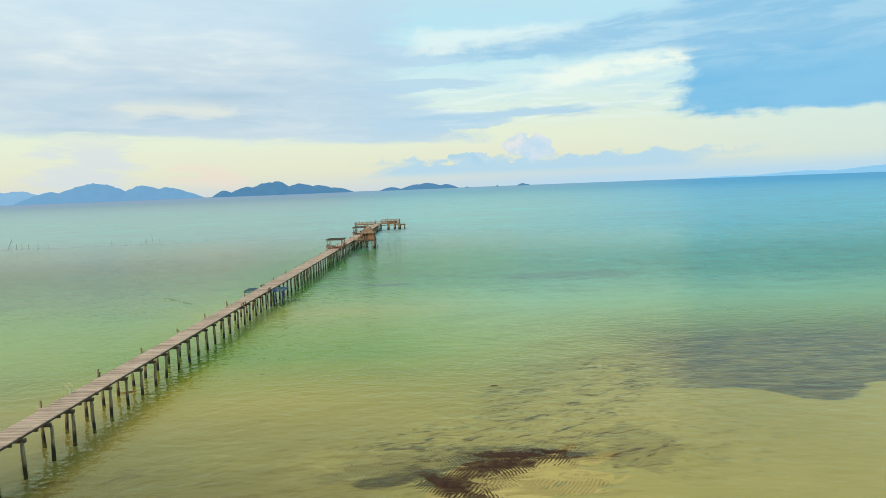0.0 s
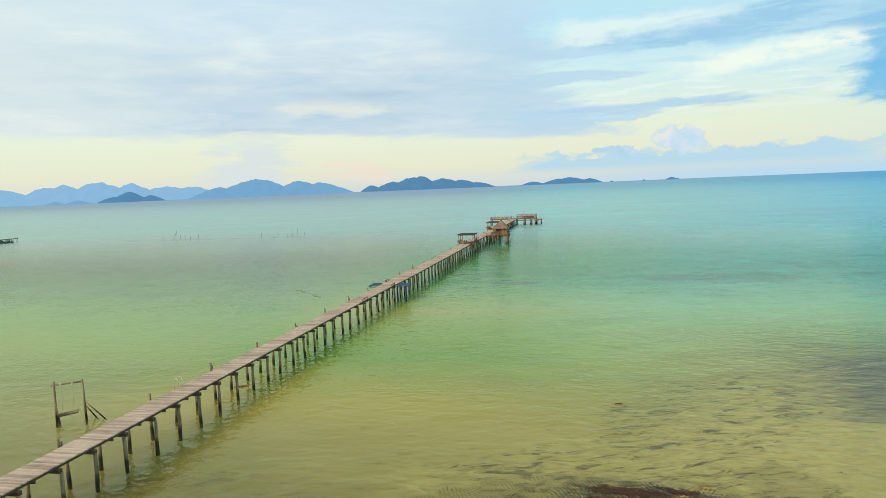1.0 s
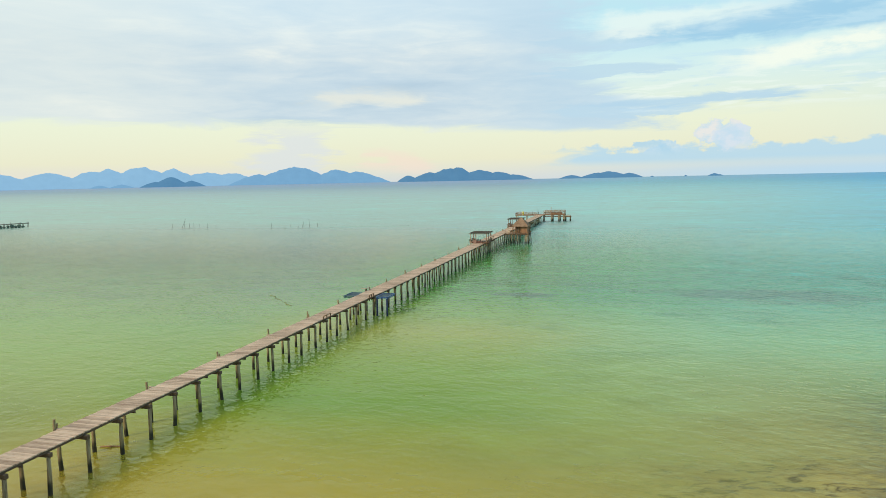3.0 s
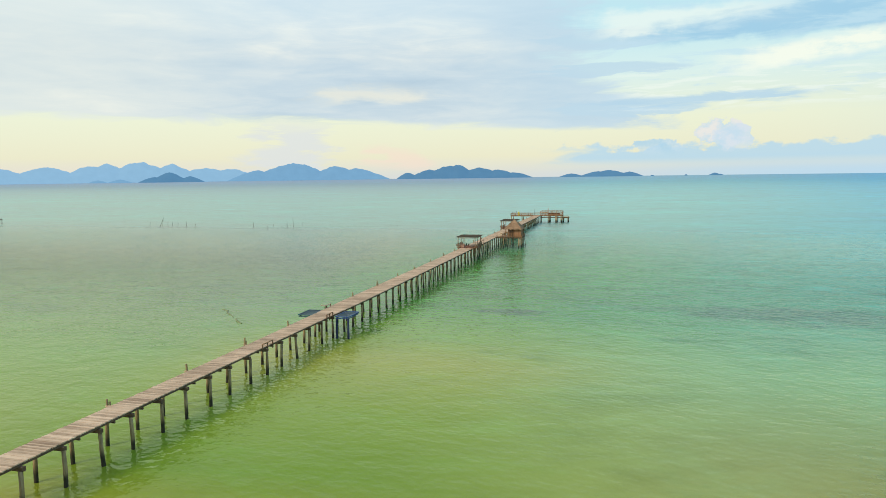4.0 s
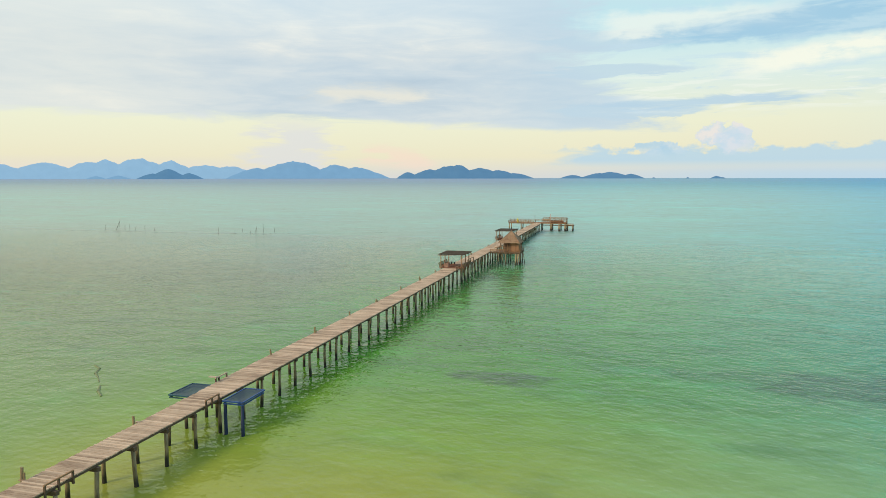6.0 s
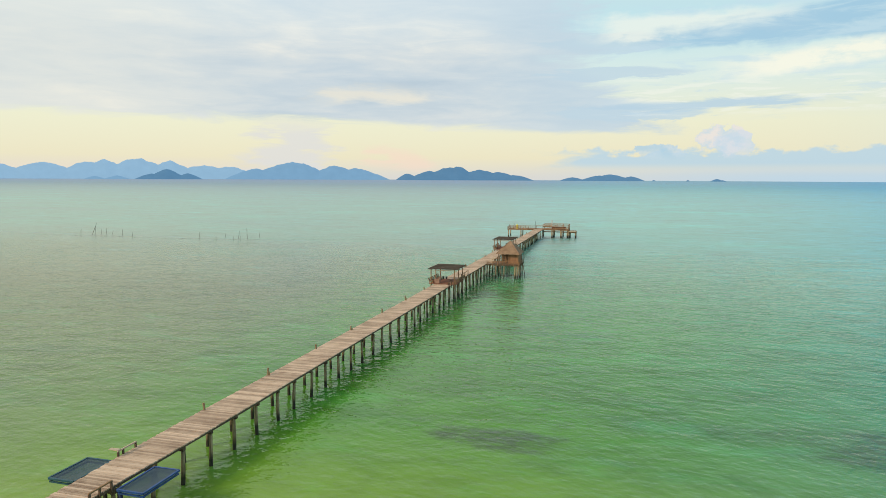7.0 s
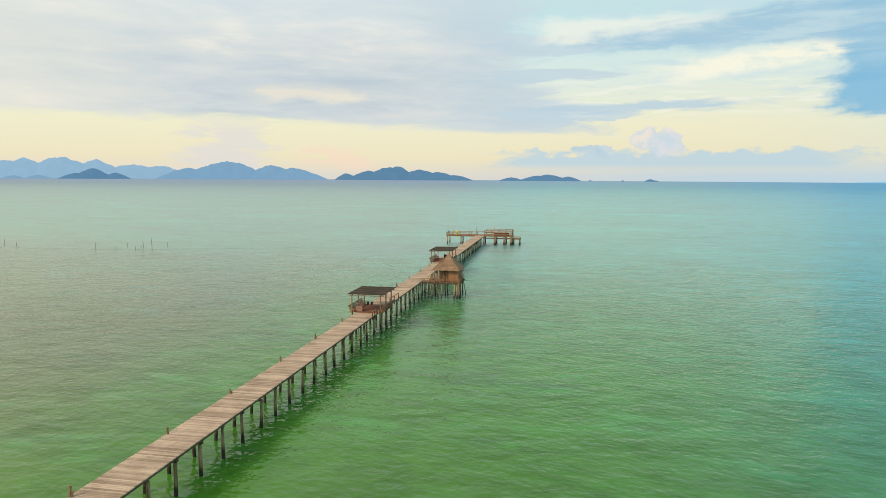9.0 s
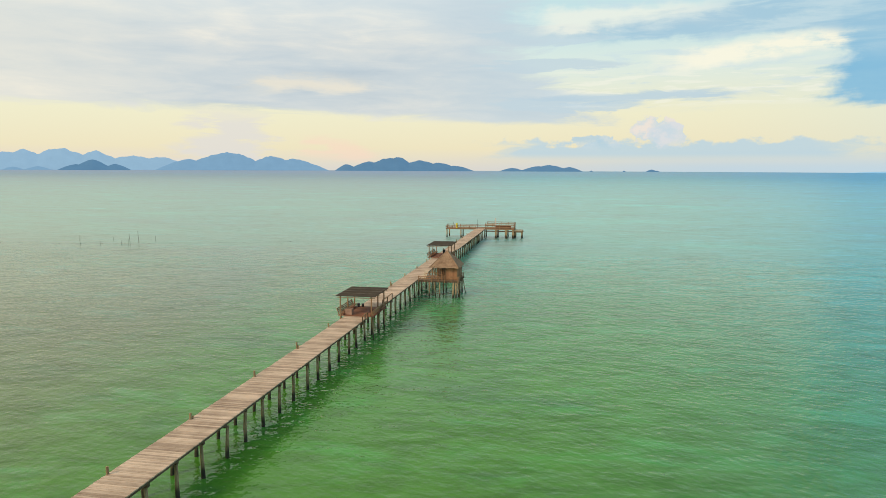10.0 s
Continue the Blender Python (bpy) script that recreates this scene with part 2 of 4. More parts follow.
M_stake = plain("wet_stake", (0.08, 0.075, 0.055), (0.17, 0.15, 0.11), 0.7)
M_log = plain("sunken_wood", (0.15, 0.17, 0.075), (0.22, 0.25, 0.11), 0.7)


def thatch_material():
    m, n = material("palm_thatch")
    at = place(n)
    f = n.noise(n.scaled(at, 14.0, 14.0, 5.0), 1.0, 5.0, 0.6)
    g = n.noise(at, 1.1, 3.0)
    f = n.m("ADD", n.m("MULTIPLY", f, 0.6), n.m("MULTIPLY", g, 0.4))
    finish(n, n.ramp(f, [(0.28, (0.13, 0.066, 0.034)), (0.72, (0.50, 0.325, 0.20))]), 0.95, n.bump(f, 0.8, 0.03))
    return m


M_thatch = thatch_material()


def net_material():
    """Dark open netting: threads with gaps."""
    m, n = material("dark_net")
    at = n.scaled(place(n), 16.0, 16.0, 16.0)
    x, y, z = n.split(at)
    thread = n.m("MAXIMUM", n.step(n.m("ABSOLUTE", n.m("SUBTRACT", n.m("FRACT", x), 0.5)), 0.30, 0.38),
                 n.step(n.m("ABSOLUTE", n.m("SUBTRACT", n.m("FRACT", y), 0.5)), 0.30, 0.38))
    p = n.node("ShaderNodeBsdfPrincipled")
    n.put(p.inputs["Base Color"], (0.030, 0.055, 0.080))
    p.inputs["Roughness"].default_value = 0.7
    mixer = n.node("ShaderNodeMixShader")
    n.put(mixer.inputs[0], n.m("ADD", 0.78, n.m("MULTIPLY", thread, 0.22)))
    n.t.links.new(n.node("ShaderNodeBsdfTransparent").outputs[0], mixer.inputs[1])
    n.t.links.new(p.outputs[0], mixer.inputs[2])
    n.t.links.new(mixer.outputs[0], n.node("ShaderNodeOutputMaterial").inputs[0])
    return m


M_net = net_material()


# distance haze painted in as a blue glow over the dark leaf colour
def hill_material(name, leaf, haze_glow):
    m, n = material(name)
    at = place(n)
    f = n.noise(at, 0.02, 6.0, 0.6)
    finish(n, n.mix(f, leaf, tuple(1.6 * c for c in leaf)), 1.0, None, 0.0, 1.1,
           n.mix(f, tuple(0.93 * c for c in haze_glow), tuple(1.07 * c for c in haze_glow)))
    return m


# the painted haze gets paler from the near islands to the far range
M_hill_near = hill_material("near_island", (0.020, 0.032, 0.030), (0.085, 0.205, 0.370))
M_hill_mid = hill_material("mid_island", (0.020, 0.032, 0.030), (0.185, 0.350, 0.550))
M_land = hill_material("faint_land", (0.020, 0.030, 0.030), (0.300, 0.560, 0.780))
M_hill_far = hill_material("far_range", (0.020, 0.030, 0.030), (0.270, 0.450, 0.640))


def ellipse(n, x, y, cx, cy, rx, ry, ragged):
    """1 inside a ragged ellipse on the ground, 0 outside."""
    u, v = n.m("DIVIDE", n.m("SUBTRACT", x, cx), rx), n.m("DIVIDE", n.m("SUBTRACT", y, cy), ry)
    d = n.m("ADD", n.m("ADD", n.m("MULTIPLY", u, u), n.m("MULTIPLY", v, v)), ragged)
    return n.step(d, 1.25, 0.85)


def seabed_material():
    m, n = material("wet_sand")
    at = place(n)
    x, y, z = n.split(at)
    ripple = n.noise(n.scaled(at, 0.5, 1.6, 1.0), 1.0, 6.0, 0.6, 0.6)
    patch = n.noise(at, 0.10, 6.0, 0.6)
    sand = n.ramp(n.m("ADD", n.m("MULTIPLY", ripple, 0.4), n.m("MULTIPLY", patch, 0.6)),
                  [(0.3, (0.46, 0.345, 0.095)), (0.7, (0.60, 0.455, 0.16))])
    torn = n.m("MULTIPLY", n.m("SUBTRACT", n.noise(n.scaled(at, 0.55, 1.1, 1.0), 1.0, 9.0, 0.74, 0.8), 0.5), 7.0)
    speck = n.noise(n.scaled(at, 1.6, 3.4, 1.0), 1.0, 6.0, 0.7, 0.4)
    # light caught by small crossing ripples, painted into the weed as a fishbone
    sway = n.m("MULTIPLY", n.noise(at, 0.45, 3.0), 22.0)
    glint_a = n.m("SINE", n.m("ADD", n.m("ADD", n.m("MULTIPLY", x, 30.0), n.m("MULTIPLY", y, 12.0)), sway))
    glint_b = n.m("SINE", n.m("ADD", n.m("SUBTRACT", n.m("MULTIPLY", x, 27.0), n.m("MULTIPLY", y, 14.0)), sway))
    which = n.step(n.noise(at, 0.20, 2.0), 0.47, 0.53)
    ripple_glint = n.m("ADD", n.m("MULTIPLY", glint_a, which), n.m("MULTIPLY", glint_b, n.m("SUBTRACT", 1.0, which)))
    ripple_glint = n.m("MULTIPLY", ripple_glint, n.step(n.noise(at, 0.5, 3.0), 0.36, 0.56))
    # the dark bed over towards the open sea, with a clean lower edge
    reach = n.m("ADD", n.m("SUBTRACT", y, n.step(n.m("ABSOLUTE", n.m("SUBTRACT", x, 51.0)), 5.5, 0.5, -32.6, -36.6)), n.m("ADD", n.m("MULTIPLY", torn, 0.5), n.m("MULTIPLY", n.m("SUBTRACT", n.noise(at, 0.16, 3.0), 0.5), 4.0)))
    bed = n.m("MULTIPLY", n.m("MULTIPLY", n.step(reach, -0.25, 0.35), n.step(n.m("ADD", x, n.m("MULTIPLY", torn, 2.5)), 38.0, 46.0)), n.step(y, 8.0, -8.0, 0.0, 0.85))
    bed = n.m("MULTIPLY", bed, n.step(n.noise(n.scaled(at, 0.35, 1.1, 1.0), 1.0, 7.0, 0.7), 0.40, 0.62, 1.0, 0.55))
    # drifts of thin weed strokes over the flat, thickest round the wrack
    strokes = n.step(n.noise(n.scaled(at, 0.9, 1.9, 1.0), 1.0, 10.0, 0.80, 0.3), 0.44, 0.68)
    around = n.m("MAXIMUM", ellipse(n, x, y, 27.0, -43.0, 11.0, 4.5, torn), n.m("MULTIPLY", ellipse(n, x, y, 37.0, -37.0, 8.0, 9.0, torn), 0.8))
    # a long drift of weed slanting out from the flat
    qx, qy = n.m("SUBTRACT", x, 38.5), n.m("SUBTRACT", y, -25.0)
    drift_u, drift_v = n.m("ADD", n.m("MULTIPLY", qx, 0.5), n.m("MULTIPLY", qy, 0.86)), n.m("SUBTRACT", n.m("MULTIPLY", qx, 0.86), n.m("MULTIPLY", qy, 0.5))
    around = n.m("MAXIMUM", around, ellipse(n, drift_u, drift_v, 0.0, 0.0, 22.0, 7.5, n.m("MULTIPLY", torn, 0.7)))
    film = n.m("MULTIPLY", strokes, n.m("MULTIPLY", around, 0.5))
    # broken clumps of weed, drawn out along the shore
    shore = n.node("ShaderNodeVectorRotate", rotation_type="Z_AXIS")
    n.put(shore.inputs["Vector"], at)
    shore.inputs["Angle"].default_value = radians(-20)
    clump = n.step(n.noise(n.scaled(shore.outputs[0], 0.48, 1.25, 1.0), 1.0, 10.0, 0.74, 0.9), 0.47, 0.63)
    litter = n.m("MAXIMUM", ellipse(n, drift_u, drift_v, -8.0, -1.0, 11.0, 5.5, n.m("MULTIPLY", torn, 0.6)), ellipse(n, x, y, 28.5, -41.5, 8.5, 3.6, torn))
    film = n.m("MAXIMUM", film, n.m("MULTIPLY", n.m("MULTIPLY", clump, litter), 0.92))
    # thin brown smear along the edge of the flat, towards the pier
    smear = ellipse(n, x, y, 10.0, -48.0, 13.0, 4.2, n.m("MULTIPLY", torn, 0.5))
    film = n.m("MAXIMUM", film, n.m("MULTIPLY", n.m("MULTIPLY", n.step(clump, 0.0, 1.0, 0.30, 0.75), n.step(speck, 0.35, 0.62, 0.6, 1.0)), n.m("MULTIPLY", smear, 0.8)))
    film = n.m("MAXIMUM", film, n.m("MULTIPLY", n.m("MULTIPLY", n.step(clump, 0.0, 1.0, 0.35, 0.95), n.step(speck, 0.30, 0.62, 1.0, 0.7)), ellipse(n, x, y, 35.6, -43.3, 2.6, 3.2, n.m("MULTIPLY", torn, 1.1))))
    glint_torn = n.m("ADD", n.m("MULTIPLY", torn, 0.85), n.m("MULTIPLY", ripple_glint, 0.45))
    for cx, cy, rx, ry, amount in ((22.0, -45.6, 4.0, 2.3, 1.0), (26.5, -43.4, 6.0, 1.6, 0.9), (32.6, -44.4, 3.2, 1.0, 0.8), (30.6, -48.4, 3.4, 1.0, 0.6), (25.5, -47.6, 3.2, 2.2, 0.8)):
        film = n.m("MAXIMUM", film, n.m("MULTIPLY", ellipse(n, x, y, cx, cy, rx, ry, glint_torn), n.m("MULTIPLY", n.m("ADD", 0.55, n.m("MULTIPLY", ripple_glint, 0.45)), n.m("MULTIPLY", n.step(speck, 0.30, 0.62, 1.0, 0.7), amount))))
    core = n.m("MULTIPLY", bed, 0.0)
    frayed = n.m("ADD", n.m("MULTIPLY", torn, 1.1), n.m("MULTIPLY", ripple_glint, 0.95))
    # each core lies aslant: u along it, v across
    for cx, cy, rx, ry, turn in ((28.3, -44.1, 3.6, 1.25, -0.12), (30.9, -43.9, 1.7, 0.45, -0.40), (27.4, -45.6, 2.4, 1.15, 0.25), (24.6, -47.6, 3.0, 1.05, -0.80), (22.8, -46.2, 2.6, 0.75, 0.30)):
        c, d = math.cos(turn), math.sin(turn)
        px, py = n.m("SUBTRACT", x, cx), n.m("SUBTRACT", y, cy)
        u = n.m("ADD", n.m("MULTIPLY", px, c), n.m("MULTIPLY", py, d))
        v = n.m("SUBTRACT", n.m("MULTIPLY", py, c), n.m("MULTIPLY", px, d))
        core = n.m("MAXIMUM", core, n.m("MULTIPLY", ellipse(n, u, v, 0.0, 0.0, rx, ry, frayed), n.step(speck, 0.34, 0.66, 1.0, 0.72)))
    murk = n.m("ADD", x, n.m("MULTIPLY", n.m("SUBTRACT", n.noise(at, 0.12, 8.0, 0.65), 0.5), 22.0))
    green = n.m("MULTIPLY", n.step(murk, 28.0, 4.0), n.step(y, -30.0, -44.0, 0.0, 0.75))
    sand = n.mix(green, sand, (0.19, 0.165, 0.035))
    grit = n.step(n.noise(at, 0.9, 3.0, 0.7), 0.66, 0.72)
    film = n.m("MAXIMUM", film, n.m("MULTIPLY", grit, 0.35))
    sand = n.mix(bed, sand, (0.085, 0.042, 0.066))
    sand = n.mix(film, sand, (0.070, 0.030, 0.010))
    finish(n, n.mix(core, sand, (0.040, 0.013, 0.007)), 0.85, n.bump(ripple, 0.4, 0.05), 0.0, 1.25)
    return m


M_seabed = seabed_material()


def lane(n, offshore, stops):
    """Body colour of the water against distance offshore in metres."""
    return n.ramp(n.step_linear(offshore), [((math.log10(d + 90.0) - 1.4) / 2.3, c) for d, c in stops])


def water_material():
    """Shallow sea: clear over the sand flat, then cloudy olive, green, turquoise and blue as it deepens."""
    m, n = material("sea_water")
    at = place(n)
    x, y, z = n.split(at)
    drift = n.noise(at, 0.016, 5.0, 0.55)
    mottle = n.noise(n.scaled(at, 0.055, 0.10, 1.0), 1.0, 8.0, 0.68)
    dapple = n.noise(n.scaled(at, 0.22, 0.42, 1.0), 1.0, 7.0, 0.66, 0.5)
    sway = n.m("ADD", n.m("MULTIPLY", n.m("SUBTRACT", drift, 0.5), 36.0), n.m("MULTIPLY", n.m("SUBTRACT", mottle, 0.5), 14.0))
    out = n.m("ADD", y, n.m("MULTIPLY", sway, n.step(y, 0.0, 60.0, 0.2, 1.0)))
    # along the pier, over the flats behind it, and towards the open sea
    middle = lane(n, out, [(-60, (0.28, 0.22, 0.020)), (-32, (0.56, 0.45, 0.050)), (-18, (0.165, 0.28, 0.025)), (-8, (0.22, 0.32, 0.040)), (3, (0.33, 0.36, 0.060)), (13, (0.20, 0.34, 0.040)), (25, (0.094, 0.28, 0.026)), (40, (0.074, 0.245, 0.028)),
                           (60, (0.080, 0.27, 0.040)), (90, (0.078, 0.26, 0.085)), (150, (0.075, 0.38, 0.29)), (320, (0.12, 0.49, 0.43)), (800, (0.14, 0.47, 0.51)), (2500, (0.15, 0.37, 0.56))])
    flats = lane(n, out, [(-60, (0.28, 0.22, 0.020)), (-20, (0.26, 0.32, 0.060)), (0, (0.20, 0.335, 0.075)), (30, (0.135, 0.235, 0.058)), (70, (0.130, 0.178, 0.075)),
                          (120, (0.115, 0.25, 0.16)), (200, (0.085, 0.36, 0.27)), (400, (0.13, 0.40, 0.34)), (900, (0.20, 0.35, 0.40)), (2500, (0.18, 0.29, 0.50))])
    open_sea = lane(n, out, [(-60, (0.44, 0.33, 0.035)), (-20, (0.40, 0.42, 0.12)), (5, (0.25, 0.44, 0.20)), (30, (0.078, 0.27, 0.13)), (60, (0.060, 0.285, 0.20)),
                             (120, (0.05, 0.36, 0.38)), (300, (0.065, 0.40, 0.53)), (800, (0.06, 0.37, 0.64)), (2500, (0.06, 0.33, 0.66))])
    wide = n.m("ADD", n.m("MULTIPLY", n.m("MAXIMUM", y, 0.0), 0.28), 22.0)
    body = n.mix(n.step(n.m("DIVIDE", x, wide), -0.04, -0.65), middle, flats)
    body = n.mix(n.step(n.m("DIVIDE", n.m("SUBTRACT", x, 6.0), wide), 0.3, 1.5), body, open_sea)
    # long pale shoals and darker grass far out
    shoal = n.noise(n.scaled(at, 0.014, 0.035, 1.0), 1.0, 5.0, 0.6, 0.6)
    far_out = n.step(y, 60.0, 150.0)
    body = n.mix(n.m("MULTIPLY", n.step(shoal, 0.52, 0.66), n.m("MULTIPLY", far_out, 0.7)), body, (0.85, 1.35, 1.30), "MULTIPLY")
    body = n.mix(n.m("MULTIPLY", n.step(shoal, 0.46, 0.34), n.m("MULTIPLY", far_out, 0.6)), body, (1.15, 0.74, 0.85), "MULTIPLY")
    # weed and sand showing through at two scales
    body = n.mix(n.m("MULTIPLY", n.step(mottle, 0.50, 0.68), n.step(y, -15.0, 35.0, 0.06, 0.50)), body, (0.045, 0.14, 0.06))
    body = n.mix(n.m("MULTIPLY", n.step(dapple, 0.40, 0.66), n.step(y, -5.0, 45.0, 0.15, 0.85)), body, (0.62, 0.66, 0.50), "MULTIPLY")
    light_sand = n.noise(n.scaled(at, 0.12, 0.26, 1.0), 1.0, 6.0, 0.62, 0.6)
    body = n.mix(n.m("MULTIPLY", n.step(light_sand, 0.50, 0.70), n.step(y, 0.0, 40.0, 0.15, 0.6)), body, (1.0, 1.5, 2.0), "MULTIPLY")
    torn = n.m("MULTIPLY", n.m("SUBTRACT", n.noise(n.scaled(at, 0.16, 0.36, 1.0), 1.0, 7.0, 0.68), 0.5), 5.0)
    grass = n.m("MULTIPLY", torn, 0.0)
    tuft = n.step(n.noise(n.scaled(at, 0.7, 1.3, 1.0), 1.0, 8.0, 0.72, 0.5), 0.36, 0.60)
    for cx, cy, rx, ry in ((15.5, 26.0, 4.0, 1.8), (45.0, 30.0, 11.0, 5.0), (14.0, 36.0, 9.0, 2.4)):
        gx, gy = n.m("DIVIDE", n.m("SUBTRACT", x, cx), rx), n.m("DIVIDE", n.m("SUBTRACT", y, cy), ry)
        inside = n.m("ADD", n.m("ADD", n.m("MULTIPLY", gx, gx), n.m("MULTIPLY", gy, gy)), n.m("MULTIPLY", torn, 0.9))
        grass = n.m("MAXIMUM", grass, n.m("MULTIPLY", n.step(inside, 1.7, 0.3), 0.3 if cy == 36.0 else 1.0))
    body = n.mix(n.m("MULTIPLY", n.m("MULTIPLY", grass, n.m("ADD", 0.40, n.m("MULTIPLY", tuft, 0.60))), 0.75), body, (0.05, 0.07, 0.045))
    # wind ripples, heights in metres
    turned = n.node("ShaderNodeVectorRotate", rotation_type="Z_AXIS")
    n.put(turned.inputs["Vector"], at)
    turned.inputs["Angle"].default_value = radians(14)
    crossing = n.node("ShaderNodeVectorRotate", rotation_type="Z_AXIS")
    n.put(crossing.inputs["Vector"], at)
    crossing.inputs["Angle"].default_value = radians(-22)
    chop = n.noise(n.scaled(turned.outputs[0], 1.9, 2.3, 1.0), 1.0, 1.0, 0.5, 0.0)
    swell = n.noise(n.scaled(turned.outputs[0], 0.65, 0.90, 1.0), 1.0, 1.5, 0.5, 0.0)
    band = n.noise(n.scaled(crossing.outputs[0], 0.16, 0.30, 1.0), 1.0, 2.0, 0.5, 0.0)
    calm = n.m("MULTIPLY", n.step(drift, 0.35, 0.65, 0.7, 1.05), n.step(y, -30.0, 10.0, 0.65, 1.0))
    height = n.m("MULTIPLY", calm, n.m("ADD", n.m("MULTIPLY", chop, 0.064), n.m("ADD", n.m("MULTIPLY", swell, 0.12), n.m("MULTIPLY", band, 0.13))))
    ripple = n.bump(height, 1.0, 1.0)
    deep = n.node("ShaderNodeBsdfDiffuse")
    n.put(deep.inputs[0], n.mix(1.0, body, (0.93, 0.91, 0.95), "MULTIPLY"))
    clear_water = n.node("ShaderNodeBsdfTransparent")
    n.put(clear_water.inputs[0], (0.97, 0.98, 0.88))
    cloudy = n.step(n.m("ADD", y, n.m("MULTIPLY", n.m("SUBTRACT", drift, 0.5), 20.0)), -43.0, -14.0, 0.08, 1.0)
    wander = n.m("ADD", x, n.m("MULTIPLY", n.m("SUBTRACT", mottle, 0.5), 30.0))
    cloudy = n.m("ADD", cloudy, n.m("MULTIPLY", n.step(wander, 24.0, 40.0), n.step(y, 10.0, -25.0, 0.0, -0.5)), clamp=True)
    cloudy = n.m("SUBTRACT", cloudy, n.m("MULTIPLY", n.step(wander, 36.0, 48.0), n.step(y, -5.0, -25.0, 0.0, 0.6)), clamp=True)
    under_water = n.node("ShaderNodeMixShader")
    for sock, v in zip(under_water.inputs, (cloudy, clear_water.outputs[0], deep.outputs[0])):
        n.put(sock, v)
    gloss = n.node("ShaderNodeBsdfGlossy")
    n.put(gloss.inputs["Roughness"], n.step(y, 95.0, 170.0, 0.13, 0.34))
    n.put(gloss.inputs["Normal"], ripple)
    mirror = n.mix(n.step(n.m("DIVIDE", x, wide), 0.2, 1.6), (1.0, 0.98, 0.89), (0.86, 1.0, 0.95))
    n.put(gloss.inputs["Color"], n.mix(n.step(y, 25.0, -15.0), mirror, (0.92, 0.96, 0.66)))
    fres = n.node("ShaderNodeFresnel")
    fres.inputs[0].default_value = 1.30
    n.put(fres.inputs["Normal"], ripple)
    full = n.node("ShaderNodeMixShader")
    shine = n.m("MINIMUM", fres.outputs[0], n.m("MINIMUM", n.step(y, 100.0, 1500.0, 0.52, 0.28), n.step(y, 40.0, 110.0, 0.36, 0.52)))
    for sock, v in zip(full.inputs, (shine, under_water.outputs[0], gloss.outputs[0])):
        n.put(sock, v)
    n.t.links.new(full.outputs[0], n.node("ShaderNodeOutputMaterial").inputs[0])
    return m


M_water = water_material()

# ---- building helpers ----


def box(bm, x0, x1, y0, y1, z0, z1, m=None, bevel=0.0):
    """A block, with its edges taken off if asked."""
    vs = bmesh.ops.create_cube(bm, size=1.0)["verts"]
    t = Matrix.Translation(((x0 + x1) / 2, (y0 + y1) / 2, (z0 + z1) / 2)) @ Matrix.Diagonal((x1 - x0, y1 - y0, z1 - z0, 1))
    bmesh.ops.transform(bm, matrix=(m @ t) if m else t, verts=vs)
    if bevel:
        edges = list({e for v in vs for e in v.link_edges})
        bmesh.ops.bevel(bm, geom=edges, offset=bevel, segments=1, affect="EDGES")


def bar(bm, a, b, r0, r1=None, sides=8, square=False):
    """A pole from a to b, round or squared, tapering from r0 to r1."""
    a, b = Vector(a), Vector(b)
    r1 = r0 if r1 is None else r1
    turn = (b - a).to_track_quat("Z", "Y").to_matrix().to_4x4()
    n = 4 if square else sides
    vs = bmesh.ops.create_cone(bm, cap_ends=True, segments=n, radius1=r0, radius2=r1, depth=(b - a).length)["verts"]
    m = Matrix.Translation((a + b) / 2) @ turn
    if square:
        m = m @ Matrix.Rotation(radians(45), 4, "Z")
    bmesh.ops.transform(bm, matrix=m, verts=vs)


def mesh_of(name, bm, mat, smooth=False):
    me = bpy.data.meshes.new(name)
    bm.to_mesh(me)
    bm.free()
    me.materials.append(mat)
    if smooth:
        me.shade_smooth()
    return me


def part(name, bm, mat, parent=None, label="", smooth=False):
    ob = new(name, mesh_of(name, bm, mat, smooth))
    if parent:
        ob.parent = parent
    return tagged(ob, label)


def piece(name, me, parent, m):
    ob = new(name, me)
    ob.parent = parent
    ob.matrix_basis = m
    return ob


def thing(name, at, label, category, group=""):
    ob = new(name)
    ob.location = at
    return tagged(ob, label, category, group)


def structure(name, bm, mat, label, smooth=False):
    return tagged(part(name, bm, mat, None, label, smooth), kind="structure")


rnd = random.Random(7)


def jit(a):
    return rnd.uniform(-a, a)


# ---- sea, sand and far islands ----
DECK = 2.27
HALF = 1.15


def smooth01(t):
    t = min(1.0, max(0.0, t))
    return t * t * (3 - 2 * t)


def sand_edge(x):
    """Where the bare sand ends, seen from above."""
    return min(-46 + (x - 24) * 0.75, -32.5 - 3.0 * math.exp(-((x - 51) / 5.0) ** 2)) + 1.6 * noise.noise((x * 0.25, 0, 4))


def bed_height(x, y):
    """Beach behind, a bar just bare of water, then a long slope under the sea."""
    back = 1.8 * smooth01((-85 - y) / 90)
    bar_top = -0.03 + 0.075 * math.exp(-((x - 27) / 6.5) ** 2 - ((y + 46.5) / 4.0) ** 2) + 0.035 * noise.fractal((x * 0.45, y * 0.7, 0), 0.9, 2.0, 5)
    deep = -0.16 - 0.45 * smooth01((y + 60) / 60) - 2.0 * smooth01((y + 10) / 160)
    t = smooth01((y - sand_edge(x) + 3.0) / 7.0)
    return back + bar_top * (1 - t) + deep * t


